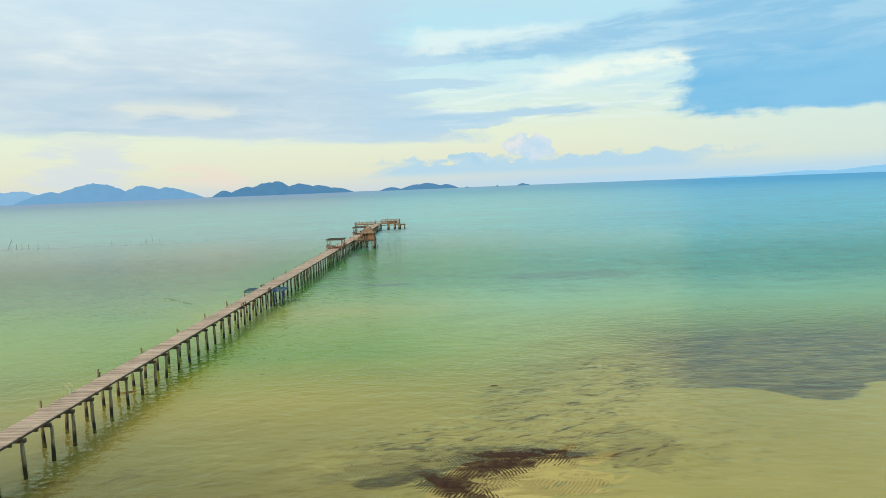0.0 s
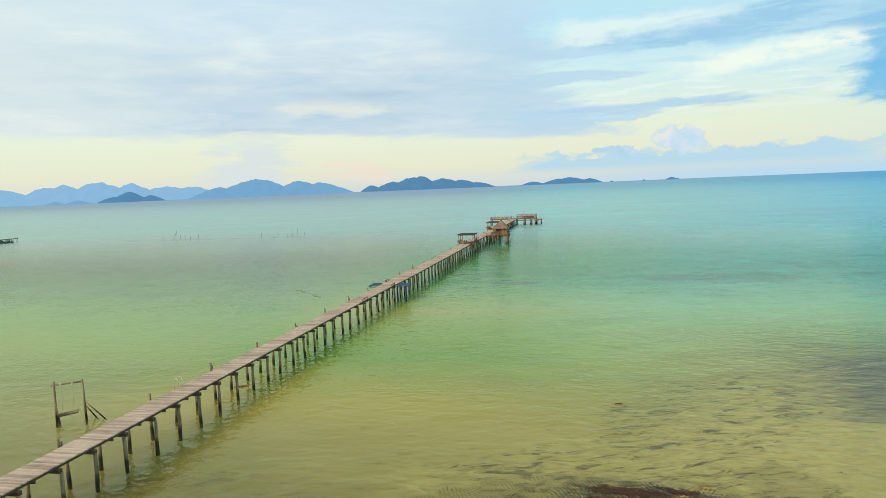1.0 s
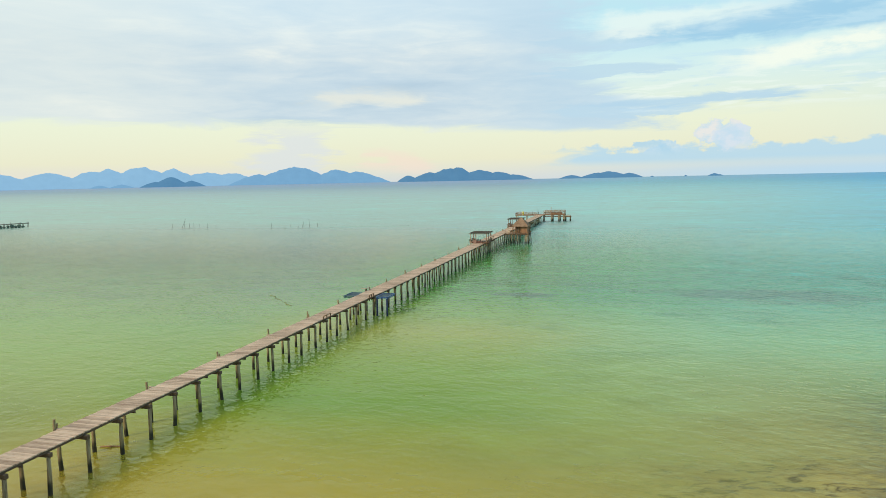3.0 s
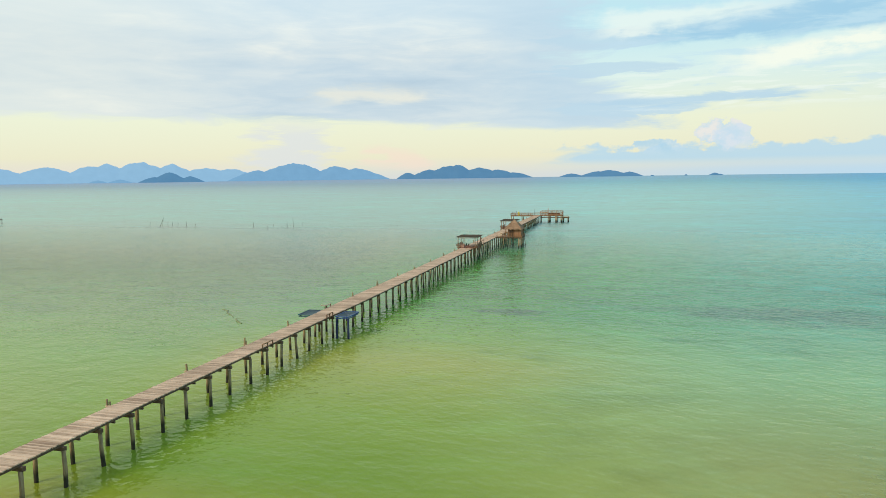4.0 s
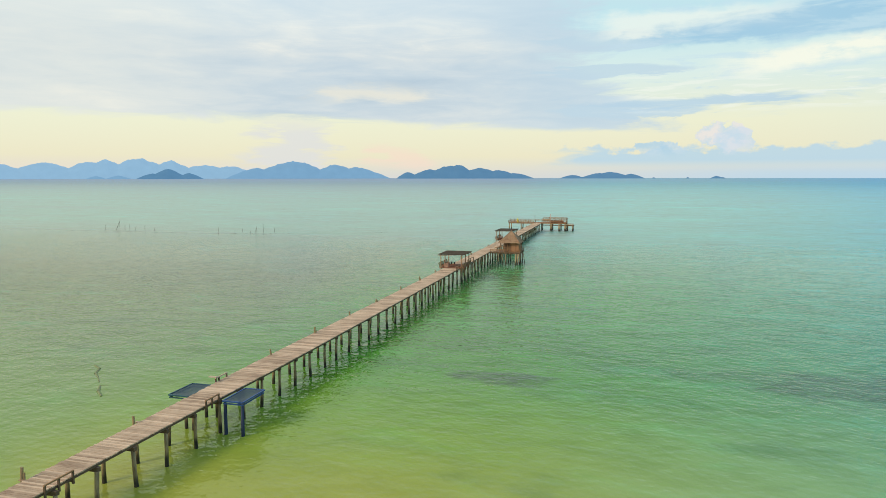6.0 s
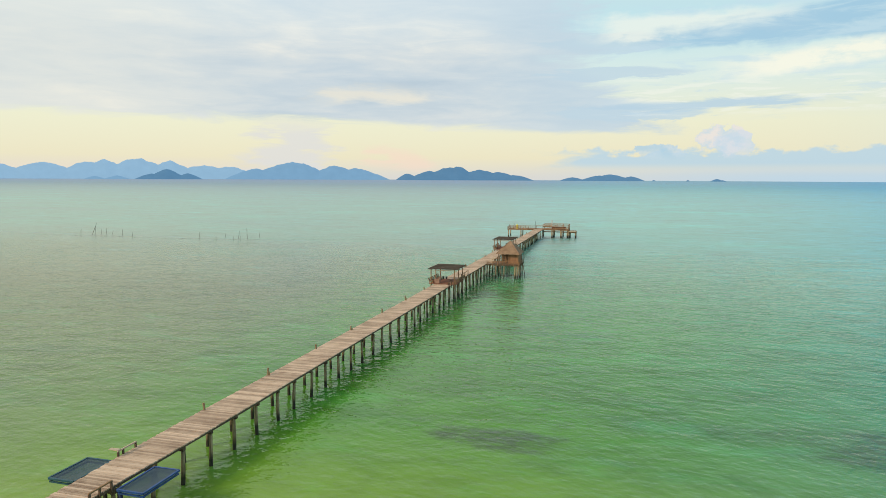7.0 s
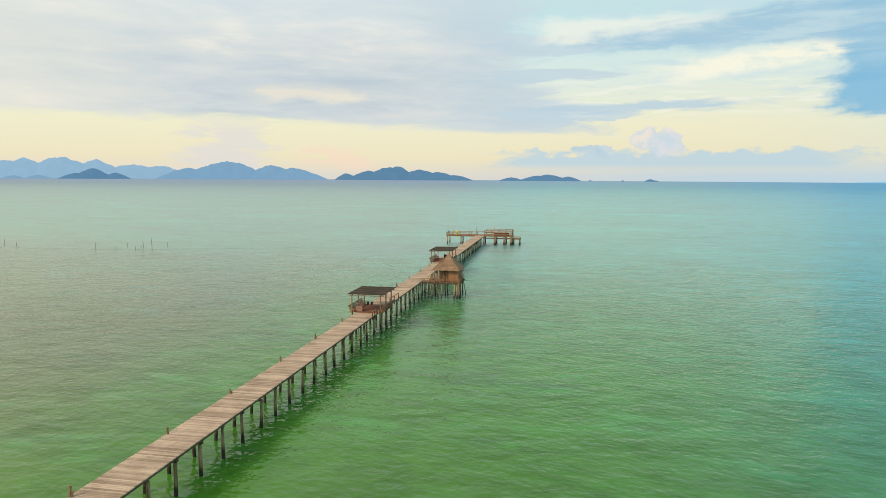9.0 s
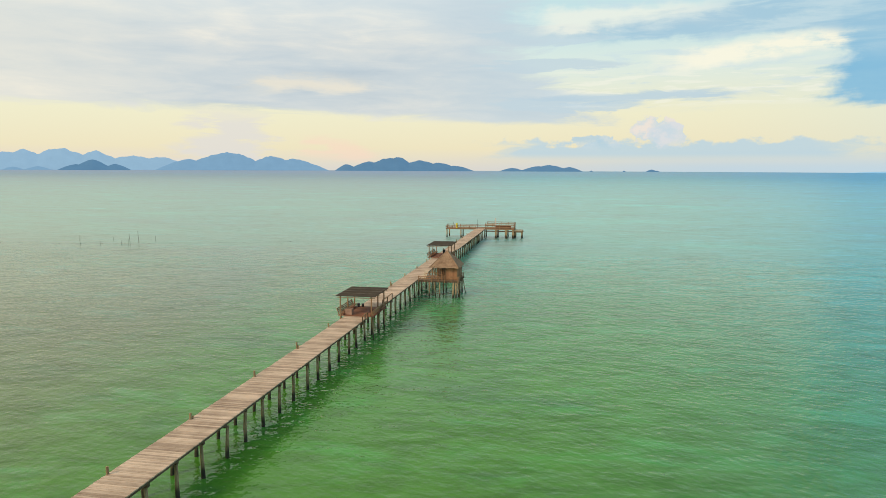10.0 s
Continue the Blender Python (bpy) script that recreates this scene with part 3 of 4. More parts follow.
def build_sea():
    bm = bmesh.new()
    vs = bmesh.ops.create_circle(bm, cap_ends=True, segments=180, radius=4880)["verts"]
    structure("water", bm, M_water, "calm shallow tropical sea, green inshore and turquoise further out")
    # the sand sheet under it
    xs = [-2500, -900, -400, -200] + [-120 + 8 * i for i in range(16)] + [2 + 1.6 * i for i in range(9)] + [16 + 0.5 * i for i in range(56)] + [44 + 1.6 * i for i in range(32)] + [100, 120, 150] + [200, 400, 900, 2500]
    ys = [-2500, -900, -400, -200] + [-150 + 9 * i for i in range(10)] + [-62 + 1.6 * i for i in range(6)] + [-52 + 0.5 * i for i in range(32)] + [-36 + 1.6 * i for i in range(21)] + [0, 8, 16, 30, 50, 75, 110, 150] + [260, 500, 1500, 4500]
    verts = [(x, y, bed_height(x, y)) for y in ys for x in xs]
    k = len(xs)
    faces = [(j * k + i, j * k + i + 1, (j + 1) * k + i + 1, (j + 1) * k + i) for j in range(len(ys) - 1) for i in range(k - 1)]
    me = bpy.data.meshes.new("ground")
    me.from_pydata(verts, [], faces)
    me.materials.append(M_seabed)
    me.shade_smooth()
    tagged(new("ground", me), "pale wet sand flat with dark weed under the shallows", "sand", kind="structure")


build_sea()


def island(name, dist, hills, mat, label, deep=260.0):
    """Wooded hills standing in the sea: (bearing, height in degrees, half width in degrees)."""
    lo, hi = min(h[0] - h[2] for h in hills), max(h[0] + h[2] for h in hills)
    cols = max(24, int((hi - lo) / 0.07))
    rows = 9
    verts, faces = [], []
    for j in range(rows):
        v = j / (rows - 1) * 2 - 1
        for i in range(cols + 1):
            a = lo + (hi - lo) * i / cols
            top = 0.0
            for c, e, half in hills:
                u = abs(a - c) / half
                if u < 1:
                    top = max(top, (15.6 + dist * math.tan(radians(e))) * (1 - u ** 1.4))
            top *= 1 + 0.08 * noise.fractal((a * 1.9, dist * 0.01, v), 1.0, 2.0, 4)
            z = top * (1 - abs(v) ** 1.7) + (1.2 * noise.noise((a * 19, v * 5, 0)) if abs(v) < 0.9 and top > 8 else 0) - 0.5
            r = dist + deep * 0.5 * v
            verts.append((-r * math.sin(radians(a)) + 26, r * math.cos(radians(a)) - 40, z))
    for j in range(rows - 1):
        for i in range(cols):
            p = j * (cols + 1) + i
            faces.append((p, p + 1, p + cols + 2, p + cols + 1))
    me = bpy.data.meshes.new(name)
    me.from_pydata(verts, [], faces)
    me.materials.append(mat)
    me.shade_smooth()
    tagged(new(name, me), label, "island", kind="structure")


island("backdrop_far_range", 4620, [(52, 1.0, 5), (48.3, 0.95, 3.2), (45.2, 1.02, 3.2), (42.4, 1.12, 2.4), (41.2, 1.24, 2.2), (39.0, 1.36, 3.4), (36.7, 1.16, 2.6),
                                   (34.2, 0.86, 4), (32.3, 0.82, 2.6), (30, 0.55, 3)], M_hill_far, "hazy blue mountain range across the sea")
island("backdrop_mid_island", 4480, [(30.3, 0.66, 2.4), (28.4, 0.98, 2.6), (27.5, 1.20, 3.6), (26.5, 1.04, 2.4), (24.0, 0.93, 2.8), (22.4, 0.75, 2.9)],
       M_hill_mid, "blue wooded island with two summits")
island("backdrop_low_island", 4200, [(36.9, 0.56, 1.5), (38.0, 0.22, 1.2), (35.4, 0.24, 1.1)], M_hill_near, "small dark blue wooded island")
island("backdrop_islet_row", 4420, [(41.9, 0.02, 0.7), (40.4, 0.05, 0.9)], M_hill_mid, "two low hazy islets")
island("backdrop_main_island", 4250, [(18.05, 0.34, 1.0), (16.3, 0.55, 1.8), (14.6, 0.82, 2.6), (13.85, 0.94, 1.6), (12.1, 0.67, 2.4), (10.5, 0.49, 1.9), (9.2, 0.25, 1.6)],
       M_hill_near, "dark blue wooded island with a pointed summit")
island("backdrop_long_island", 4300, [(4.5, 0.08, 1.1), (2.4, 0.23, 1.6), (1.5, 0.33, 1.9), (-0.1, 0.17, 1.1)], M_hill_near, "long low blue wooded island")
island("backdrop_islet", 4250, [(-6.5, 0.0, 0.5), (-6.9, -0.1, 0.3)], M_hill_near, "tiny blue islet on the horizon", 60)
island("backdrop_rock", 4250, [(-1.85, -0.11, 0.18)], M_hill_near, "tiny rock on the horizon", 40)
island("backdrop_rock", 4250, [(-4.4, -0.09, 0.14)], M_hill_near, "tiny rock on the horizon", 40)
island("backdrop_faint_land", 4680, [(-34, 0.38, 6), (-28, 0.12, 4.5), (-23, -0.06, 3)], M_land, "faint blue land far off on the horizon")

# ---- the long pier ----
START, END = -78.0, 170.0
PITCH = 0.15
BENT = 2.488


def mid(y):
    """The pier's centre line, which bends a little towards its head."""
    return -0.30 * max(0.0, y - 60.0) / 110.0


def half(y):
    """Half the deck's width: a narrow walkway inshore, wider past the nets."""
    return float(np.interp(y, (-2.0, 10.0, 16.0), (0.85, 0.98, HALF)))


pier = thing("pier", (0, -20, 0), "long narrow weathered plank pier on wooden piles in shallow sea", "pier")


def under(ob):
    """Keep a part where it is in the world while it hangs under the pier."""
    ob.location = Vector(ob.location) - pier.location
    return ob


def pier_frame():
    # long stringers under the deck edges, in lengths
    y = START
    while y < END:
        y1 = min(END, y + BENT * 3)
        for side in (-1, 1):
            bm = bmesh.new()
            xa, xb = mid(y) + side * (half(y) - 0.04), mid(y1) + side * (half(y1) - 0.04)
            z = DECK - 0.06
            vs = [(xa - 0.045, xb - 0.045), (xa + 0.045, xb + 0.045)]
            co = []
            for yy, k in ((y, 0), (y1 - 0.02, 1)):
                for zz in (z - 0.11, z - 0.004):
                    co += [(vs[0][k], yy, zz), (vs[1][k], yy, zz)]
            v = [bm.verts.new(c) for c in co]
            for q in ((0, 1, 3, 2), (5, 4, 6, 7), (4, 0, 2, 6), (1, 5, 7, 3), (2, 3, 7, 6), (4, 5, 1, 0)):
                bm.faces.new([v[i] for i in q])
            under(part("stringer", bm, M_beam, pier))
        y = y1


pier_frame()


def pile_mesh(k):
    bm = bmesh.new()
    r = random.Random(k)
    rings = []
    for i in range(6):
        z = -3.2 + (DECK - 0.36 + 3.2) * i / 5
        rr = 0.155 - 0.012 * i + r.uniform(-0.012, 0.012)
        off = (r.uniform(-0.025, 0.025), r.uniform(-0.025, 0.025))
        rings.append([bm.verts.new((off[0] + rr * math.cos(a * math.tau / 9), off[1] + rr * math.sin(a * math.tau / 9), z)) for a in range(9)])
    for a, b in zip(rings, rings[1:]):
        for i in range(9):
            bm.faces.new((a[i], a[(i + 1) % 9], b[(i + 1) % 9], b[i]))
    bm.faces.new(rings[-1])
    return mesh_of("round_post", bm, M_pile, True)


PILES = [pile_mesh(k) for k in range(5)]


def cap_mesh(k):
    bm = bmesh.new()
    r = random.Random(40 + k)
    box(bm, -1.02 - r.uniform(0, 0.06), 1.02 + r.uniform(0, 0.06), -0.11, 0.11, DECK - 0.40, DECK - 0.175, bevel=0.015)
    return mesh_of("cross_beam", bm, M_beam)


CAPS = [cap_mesh(k) for k in range(4)]


def joist_mesh():
    bm = bmesh.new()
    box(bm, -0.88, 0.88, -0.05, 0.05, DECK - 0.30, DECK - 0.175, bevel=0.01)
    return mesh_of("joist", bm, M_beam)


JOIST = joist_mesh()


def bent_at(k):
    """Where the k-th pair of piles stands: the spacing wanders a little along the pier."""
    return -44.42 + BENT * k + float(np.interp(k, (2, 9, 22, 33, 43, 60), (0.0, -0.30, -0.20, -0.03, 0.25, 0.35)))


k = -13
while bent_at(k) < END - 1:
    y = bent_at(k)
    k += 1
    if y < START:
        continue
    at = Matrix.Translation(Vector((mid(y), y, 0)) - pier.location)
    piece("cross_beam", rnd.choice(CAPS), pier, at @ pose(0, 0, jit(0.012), jit(1), 0, jit(1.2)))
    for side in (-1, 1):
        piece("round_post", rnd.choice(PILES), pier, at @ pose(side * (HALF - 0.22 + jit(0.06)), jit(0.12), 0, jit(1.8), jit(1.8), rnd.uniform(0, 360)))
    if rnd.random() < 0.55:
        piece("joist", JOIST, pier, at @ pose(0, BENT * (0.5 + jit(0.12)), 0, 0, 0, jit(1)))


def stub_mesh(k):
    """A weathered post end standing proud of the deck's edge, notched at the top."""
    bm = bmesh.new()
    r = random.Random(90 + k)
    h = r.uniform(0.34, 0.55)
    bar(bm, (0, 0, -0.75), (r.uniform(-0.04, 0.04), r.uniform(-0.04, 0.04), h), 0.085, 0.07, 7)
    if k % 2:
        bar(bm, (0.10, 0.07, -0.4), (0.12, 0.06, h * 0.55), 0.05, 0.045, 6)
    return mesh_of("post_stub", bm, M_pile)


STUBS = [stub_mesh(k) for k in range(4)]
for i in range(29):
    y = -54.45 + 7.46 * i + float(np.interp(i, (13, 14, 17), (0.0, 0.7, 1.3)))
    if 9.5 < y < 14 or 68 < y < 78 or 114 < y < 124 or y > 166:
        continue
    piece("post_stub", STUBS[i % 4], pier, Matrix.Translation(Vector((mid(y) - HALF + 0.06, y + jit(0.2), DECK)) - pier.location) @ pose(0, 0, 0, jit(4), jit(5), jit(40)))

# ---- roofed shelters on the pier ----


def corrugated(bm, x0, x1, y0, y1, z, rise, n):
    """A ribbed sheet with thickness, ribs running along x, rising towards y1."""
    verts = []
    for lay in (0, 1):
        for i in range(n * 2 + 1):
            y = y0 + (y1 - y0) * i / (n * 2)
            zz = z + rise * i / (n * 2) + (0.03 if i % 2 else 0) - 0.035 * lay
            verts.append((bm.verts.new((x0, y, zz)), bm.verts.new((x1, y, zz))))
    m = n * 2 + 1
    for lay in (0, 1):
        for i in range(m - 1):
            a, b = verts[lay * m + i], verts[lay * m + i + 1]
            bm.faces.new((a[0], a[1], b[1], b[0]) if lay == 0 else (a[0], b[0], b[1], a[1]))
    for i in range(m - 1):
        for s in (0, 1):
            a, b, c, d = verts[i][s], verts[i + 1][s], verts[m + i + 1][s], verts[m + i][s]
            bm.faces.new((a, b, c, d) if s == 0 else (d, c, b, a))
    for i in (0, m - 1):
        a, b = verts[i], verts[m + i]
        bm.faces.new((a[0], b[0], b[1], a[1]) if i == 0 else (a[1], b[1], b[0], a[0]))


def shelter(y0, y1, xl, xr, top, label):
    """Posts, flat sheet roof, side benches with leaning backs, a red plank floor."""
    cx = mid((y0 + y1) / 2)
    base = thing("pier_shelter", (cx, y0, DECK), label, "shelter", "shelters on the pier")
    long = y1 - y0
    h = top - DECK
    bm = bmesh.new()
    corrugated(bm, xl, xr, -0.10, long + 0.45, h, 0.0, 26)
    part("roof", bm, M_roof, base, "dark ribbed sheet roof")
    for i in range(1, 4):
        y = -0.10 + (long + 0.55) * i / 4
        bm = bmesh.new()
        box(bm, xl + 0.01, xr - 0.01, y - 0.035, y + 0.035, h + 0.032, h + 0.052)
        part("lap_strip", bm, M_lap, base)
    for x in (xl + 0.42, xr - 0.42):
        bm = bmesh.new()
        box(bm, x - 0.05, x + 0.05, -0.08, long + 0.40, h - 0.13, h - 0.042, bevel=0.008)
        part("roof_beam", bm, M_rafter, base)
    for i in range(4):
        y = 0.03 + (long - 0.06) * i / 3
        bm = bmesh.new()
        box(bm, xl + 0.05, xr - 0.05, y - 0.035, y + 0.035, h - 0.21, h - 0.135)
        part("rafter", bm, M_rafter, base)
    for x in (xl + 0.42, xr - 0.42):
        for i in range(3):
            y = 0.06 + (long - 0.12) * i / 2
            bm = bmesh.new()
            bar(bm, (x + jit(0.03), y, -0.55), (x, y, h - 0.135), 0.075, 0.065, 8)
            part("post", bm, M_rail, base)
    # floor wider than the pier
    n = int(long / 0.16)
    bm = bmesh.new()
    for i in range(n):
        y = i * 0.16
        box(bm, -HALF - 0.75 + jit(0.03), HALF + 0.62 + jit(0.03), y + 0.006, y + 0.152, 0.004, 0.04 + jit(0.004))
    part("floor", bm, M_floor, base, "reddish plank floor")
    for side, x in ((-1, -HALF - 0.62), (1, HALF + 0.46)):
        bm = bmesh.new()
        box(bm, x - 0.20 * (side > 0) - 0.02, x + 0.42 * (side < 0) + 0.22 * (side > 0), 0.15, long - 0.15, 0.30, 0.34, bevel=0.008)
        part("bench_seat", bm, M_rail, base)
        for j in range(3):
            bm = bmesh.new()
            z = 0.40 + 0.14 * j
            xx = x + side * (0.06 + 0.07 * j)
            box(bm, xx - 0.02, xx + 0.02, -0.05, long + 0.05, z - 0.05, z + 0.05, bevel=0.006)
            part("back_rail", bm, M_rail, base)
        m = 4
        for j in range(m):
            y = 0.1 + (long - 0.2) * j / (m - 1)
            bm = bmesh.new()
            bar(bm, (x, y, 0.04), (x + side * 0.24, y, 0.74), 0.055, 0.05, square=True)
            part("back_post", bm, M_rail, base)
            bm = bmesh.new()
            bar(bm, (x - side * 0.30, y, 0.04), (x - side * 0.30, y, 0.30), 0.05, square=True)
            part("bench_leg", bm, M_rail, base)
    # two slanting props and outer piles that carry the wider floor
    for side in (-1, 1):
        for j in range(3):
            y = 0.25 + (long - 0.5) * j / 2
            bm = bmesh.new()
            x = side * (HALF + 0.48)
            bar(bm, (x + jit(0.05), y + jit(0.05), -DECK - 2.0), (x, y, 0.0), 0.065, 0.055, 8)
            part("round_post", bm, M_pile, base, smooth=True)
    return base


shelter(70.75, 75.5, -2.05, 1.95, 4.28, "open pier shelter with dark flat roof and red plank floor")
shelter(115.5, 121.8, -2.05, 1.95, 4.28, "open pier shelter with dark flat roof far along the deck")


def crate(x, y, z, sx, sy, sz, mat, name, label, category):
    ob = thing(name, (x, y, z), label, category)
    bm = bmesh.new()
    box(bm, -sx / 2, sx / 2, -sy / 2, sy / 2, 0, sz * 0.82, bevel=0.02)
    part("body", bm, mat, ob)
    bm = bmesh.new()
    box(bm, -sx / 2 - 0.02, sx / 2 + 0.02, -sy / 2 - 0.02, sy / 2 + 0.02, sz * 0.82, sz, bevel=0.015)
    part("lid", bm, mat, ob)
    return ob


crate(-0.95, 71.4, DECK + 0.042, 0.7, 0.55, 0.58, M_crate, "storage_box", "dull pinkish storage box on the shelter floor", "box")


def bin_round(x, y, z, r, h, mat, label):
    ob = thing("waste_bin", (x, y, z), label, "bin")
    bm = bmesh.new()
    bar(bm, (0, 0, 0), (0, 0, h), r * 0.85, r, 12)
    part("body", bm, mat, ob)
    bm = bmesh.new()
    bar(bm, (0, 0, h), (0, 0, h + 0.06), r * 1.06, r * 0.9, 12)
    part("lid", bm, mat, ob)


bin_round(-1.15, 75.1, DECK + 0.042, 0.15, 0.32, M_black, "small dark plastic bin on the shelter floor")
bin_round(-0.72, 75.2, DECK + 0.042, 0.14, 0.28, M_black, "small dark plastic bin on the shelter floor")
bin_round(-0.3, 120.9, DECK + 0.042, 0.24, 0.66, M_black, "small dark plastic bin in the further shelter")

# ---- thatched hut on stilts beside the pier ----


def hut():
    ox, oy = 0.0, 93.6
    base = thing("stilt_hut", (ox, oy, DECK), "small plank hut with brown thatched pyramid roof on stilts", "hut")
    x0, x1, y0, y1 = 1.16, 6.45, 0.0, 4.6
    bm = bmesh.new()
    for i in range(int((y1 - y0) / 0.17)):
        y = y0 + 0.17 * i
        box(bm, x0 + jit(0.02), x1 + jit(0.06), y + 0.006, y + 0.16, -0.06, -0.01)
    part("platform", bm, M_shaded, base, "brown plank platform with shade in its colour")
    for y in (0.12, 1.6, 3.0, 4.4):
        bm = bmesh.new()
        box(bm, x0, x1 + 0.15, y - 0.07, y + 0.07, -0.26, -0.062, bevel=0.01)
        part("floor_beam", bm, M_beam, base)
    for x, y, r in ((2.6, 0.12, 0.075), (2.7, 2.2, 0.08), (2.6, 4.4, 0.08), (4.0, 0.12, 0.08), (4.1, 2.3, 0.08), (4.1, 4.4, 0.08), (5.4, 3.0, 0.085),
                    (5.8, 0.12, 0.12), (6.15, 0.14, 0.11), (6.35, 0.9, 0.11), (6.3, 2.2, 0.10), (6.3, 4.4, 0.10)):
        bm = bmesh.new()
        bar(bm, (x + jit(0.10), y + jit(0.10), -DECK - 2.6), (x + jit(0.03), y, -0.26), r * 1.1, r, 9)
        part("stilt", bm, M_pile, base, smooth=True)
    for a, b in (((6.3, 0.05, -0.3), (6.75, 0.05, -DECK - 0.6)), ((3.3, 0.0, -0.3), (3.55, 0.0, -DECK - 0.2)), ((6.4, 4.4, -0.3), (6.9, 4.2, -DECK - 0.6))):
        bm = bmesh.new()
        bar(bm, a, b, 0.06, 0.06, 7)
        part("brace", bm, M_pile, base, smooth=True)
    # railing of poles round the platform
    for i in range(7):
        x = x0 + 0.05 + (x1 - x0 - 0.1) * i / 6
        bm = bmesh.new()
        bar(bm, (x, 0.04, -0.3), (x + jit(0.04), 0.04, 0.50 + jit(0.06)), 0.05, 0.045, 7)
        part("rail_post", bm, M_rail, base)
    for i in range(5):
        bm = bmesh.new()
        bar(bm, (x1, 0.04 + 1.1 * i, -0.3), (x1 + jit(0.04), 0.04 + 1.1 * i, 0.5), 0.05, 0.045, 7)
        part("rail_post", bm, M_rail, base)
    for z in (0.20, 0.44):
        bm = bmesh.new()
        bar(bm, (x0, 0.04, z), (x1 + 0.15, 0.04, z + 0.03), 0.045, 0.04, 7)
        part("rail", bm, M_rail, base)
        bm = bmesh.new()
        bar(bm, (x1, -0.1, z), (x1, y1, z + 0.02), 0.038, 0.032, 7)
        part("rail", bm, M_rail, base)
    # room: board walls round the outer part, posts round the open porch
    hx0, hx1, hy0, hy1, hz = 4.75, 6.15, 0.55, 3.9, 1.72
    for (ax, ay), (bx, by), n in (((hx0, hy0), (hx1, hy0), 8), ((hx1, hy0), (hx1, hy1), 19), ((hx0, hy1), (hx1, hy1), 8), ((hx0, hy0 + 1.0), (hx0, hy1), 13), ((2.95, hy1 - 0.05), (hx0 - 0.08, hy1 - 0.05), 10)):
        wall = new("wall")
        wall.parent = base
        for i in range(n):
            u0, u1 = (i + 0.04) / n, (i + 0.96) / n
            p, q = Vector((ax + (bx - ax) * u0, ay + (by - ay) * u0, 0)), Vector((ax + (bx - ax) * u1, ay + (by - ay) * u1, 0))
            t = 0.02 + 0.012 * (i % 2)
            bm = bmesh.new()
            box(bm, min(p.x, q.x) - (t if ax == bx else 0), max(p.x, q.x) + (t if ax == bx else 0),
                min(p.y, q.y) - (t if ay == by else 0), max(p.y, q.y) + (t if ay == by else 0), -0.005, hz + jit(0.02))
            # porch back boards take the dark beam timber, painting in the shade inside
            part("board", bm, M_beam if ax == 2.95 else M_wall, wall)
    for x in (2.95, 3.6, 4.2, 4.66, 6.22):
        for y in (0.5, 3.95):
            bm = bmesh.new()
            bar(bm, (x + jit(0.05), y, -0.02), (x, y, hz + 0.25), 0.07, 0.06, 8)
            part("post", bm, M_rail, base)
    for y in (0.5, 3.95):
        bm = bmesh.new()
        bar(bm, (2.75, y, hz), (6.4, y, hz), 0.06, 0.06, 7)
        part("wall_plate", bm, M_rail, base)
    # cluttered porch: slanted boards and bent boughs used as rails
    for a, b in (((2.2, 0.5, 0.0), (2.9, 0.6, 1.25)), ((3.4, 0.4, 0.1), (3.1, 0.5, 1.5)), ((4.2, 0.5, 0.0), (4.5, 0.5, 1.3)), ((1.9, 0.4, 0.7), (3.4, 0.5, 1.0)), ((3.2, 0.4, 0.9), (4.6, 0.5, 0.6))):
        bm = bmesh.new()
        bar(bm, a, b, 0.05, 0.035, 7)
        part("bough", bm, M_rail, base)
    for i in range(3):
        bm = bmesh.new()
        box(bm, -0.09, 0.09, 0, 1.7, 0, 0.03, Matrix.Translation((1.45 + 0.24 * i, 0.75, 0.0)) @ pose(0, 0, 0, 32, 0, -12 + 4 * i))
        part("ramp_board", bm, M_pale, base, "pale board leaning at the porch")
    # thatch: a pyramid of overlapping courses of palm strips
    ex0, ex1, ey0, ey1, ez = 2.72, 6.45, -0.05, 4.25, hz - 0.06
    ax, ay, azt = 4.62, 2.1, 3.62
    bm = bmesh.new()
    v = [bm.verts.new(c) for c in ((ex0 + 0.1, ey0 + 0.1, ez + 0.1), (ex1 - 0.1, ey0 + 0.1, ez + 0.1), (ex1 - 0.1, ey1 - 0.1, ez + 0.1), (ex0 + 0.1, ey1 - 0.1, ez + 0.1), (ax, ay, azt - 0.02))]
    for q in ((0, 1, 4), (1, 2, 4), (2, 3, 4), (3, 0, 4), (3, 2, 1, 0)):
        bm.faces.new([v[i] for i in q])
    roof = part("roof", bm, M_thatch, base, "brown palm-thatch pyramid roof")
    corners = [Vector((ex0, ey0, ez)), Vector((ex1, ey0, ez)), Vector((ex1, ey1, ez)), Vector((ex0, ey1, ez))]
    apex = Vector((ax, ay, azt))
    r = random.Random(5)
    bm = bmesh.new()
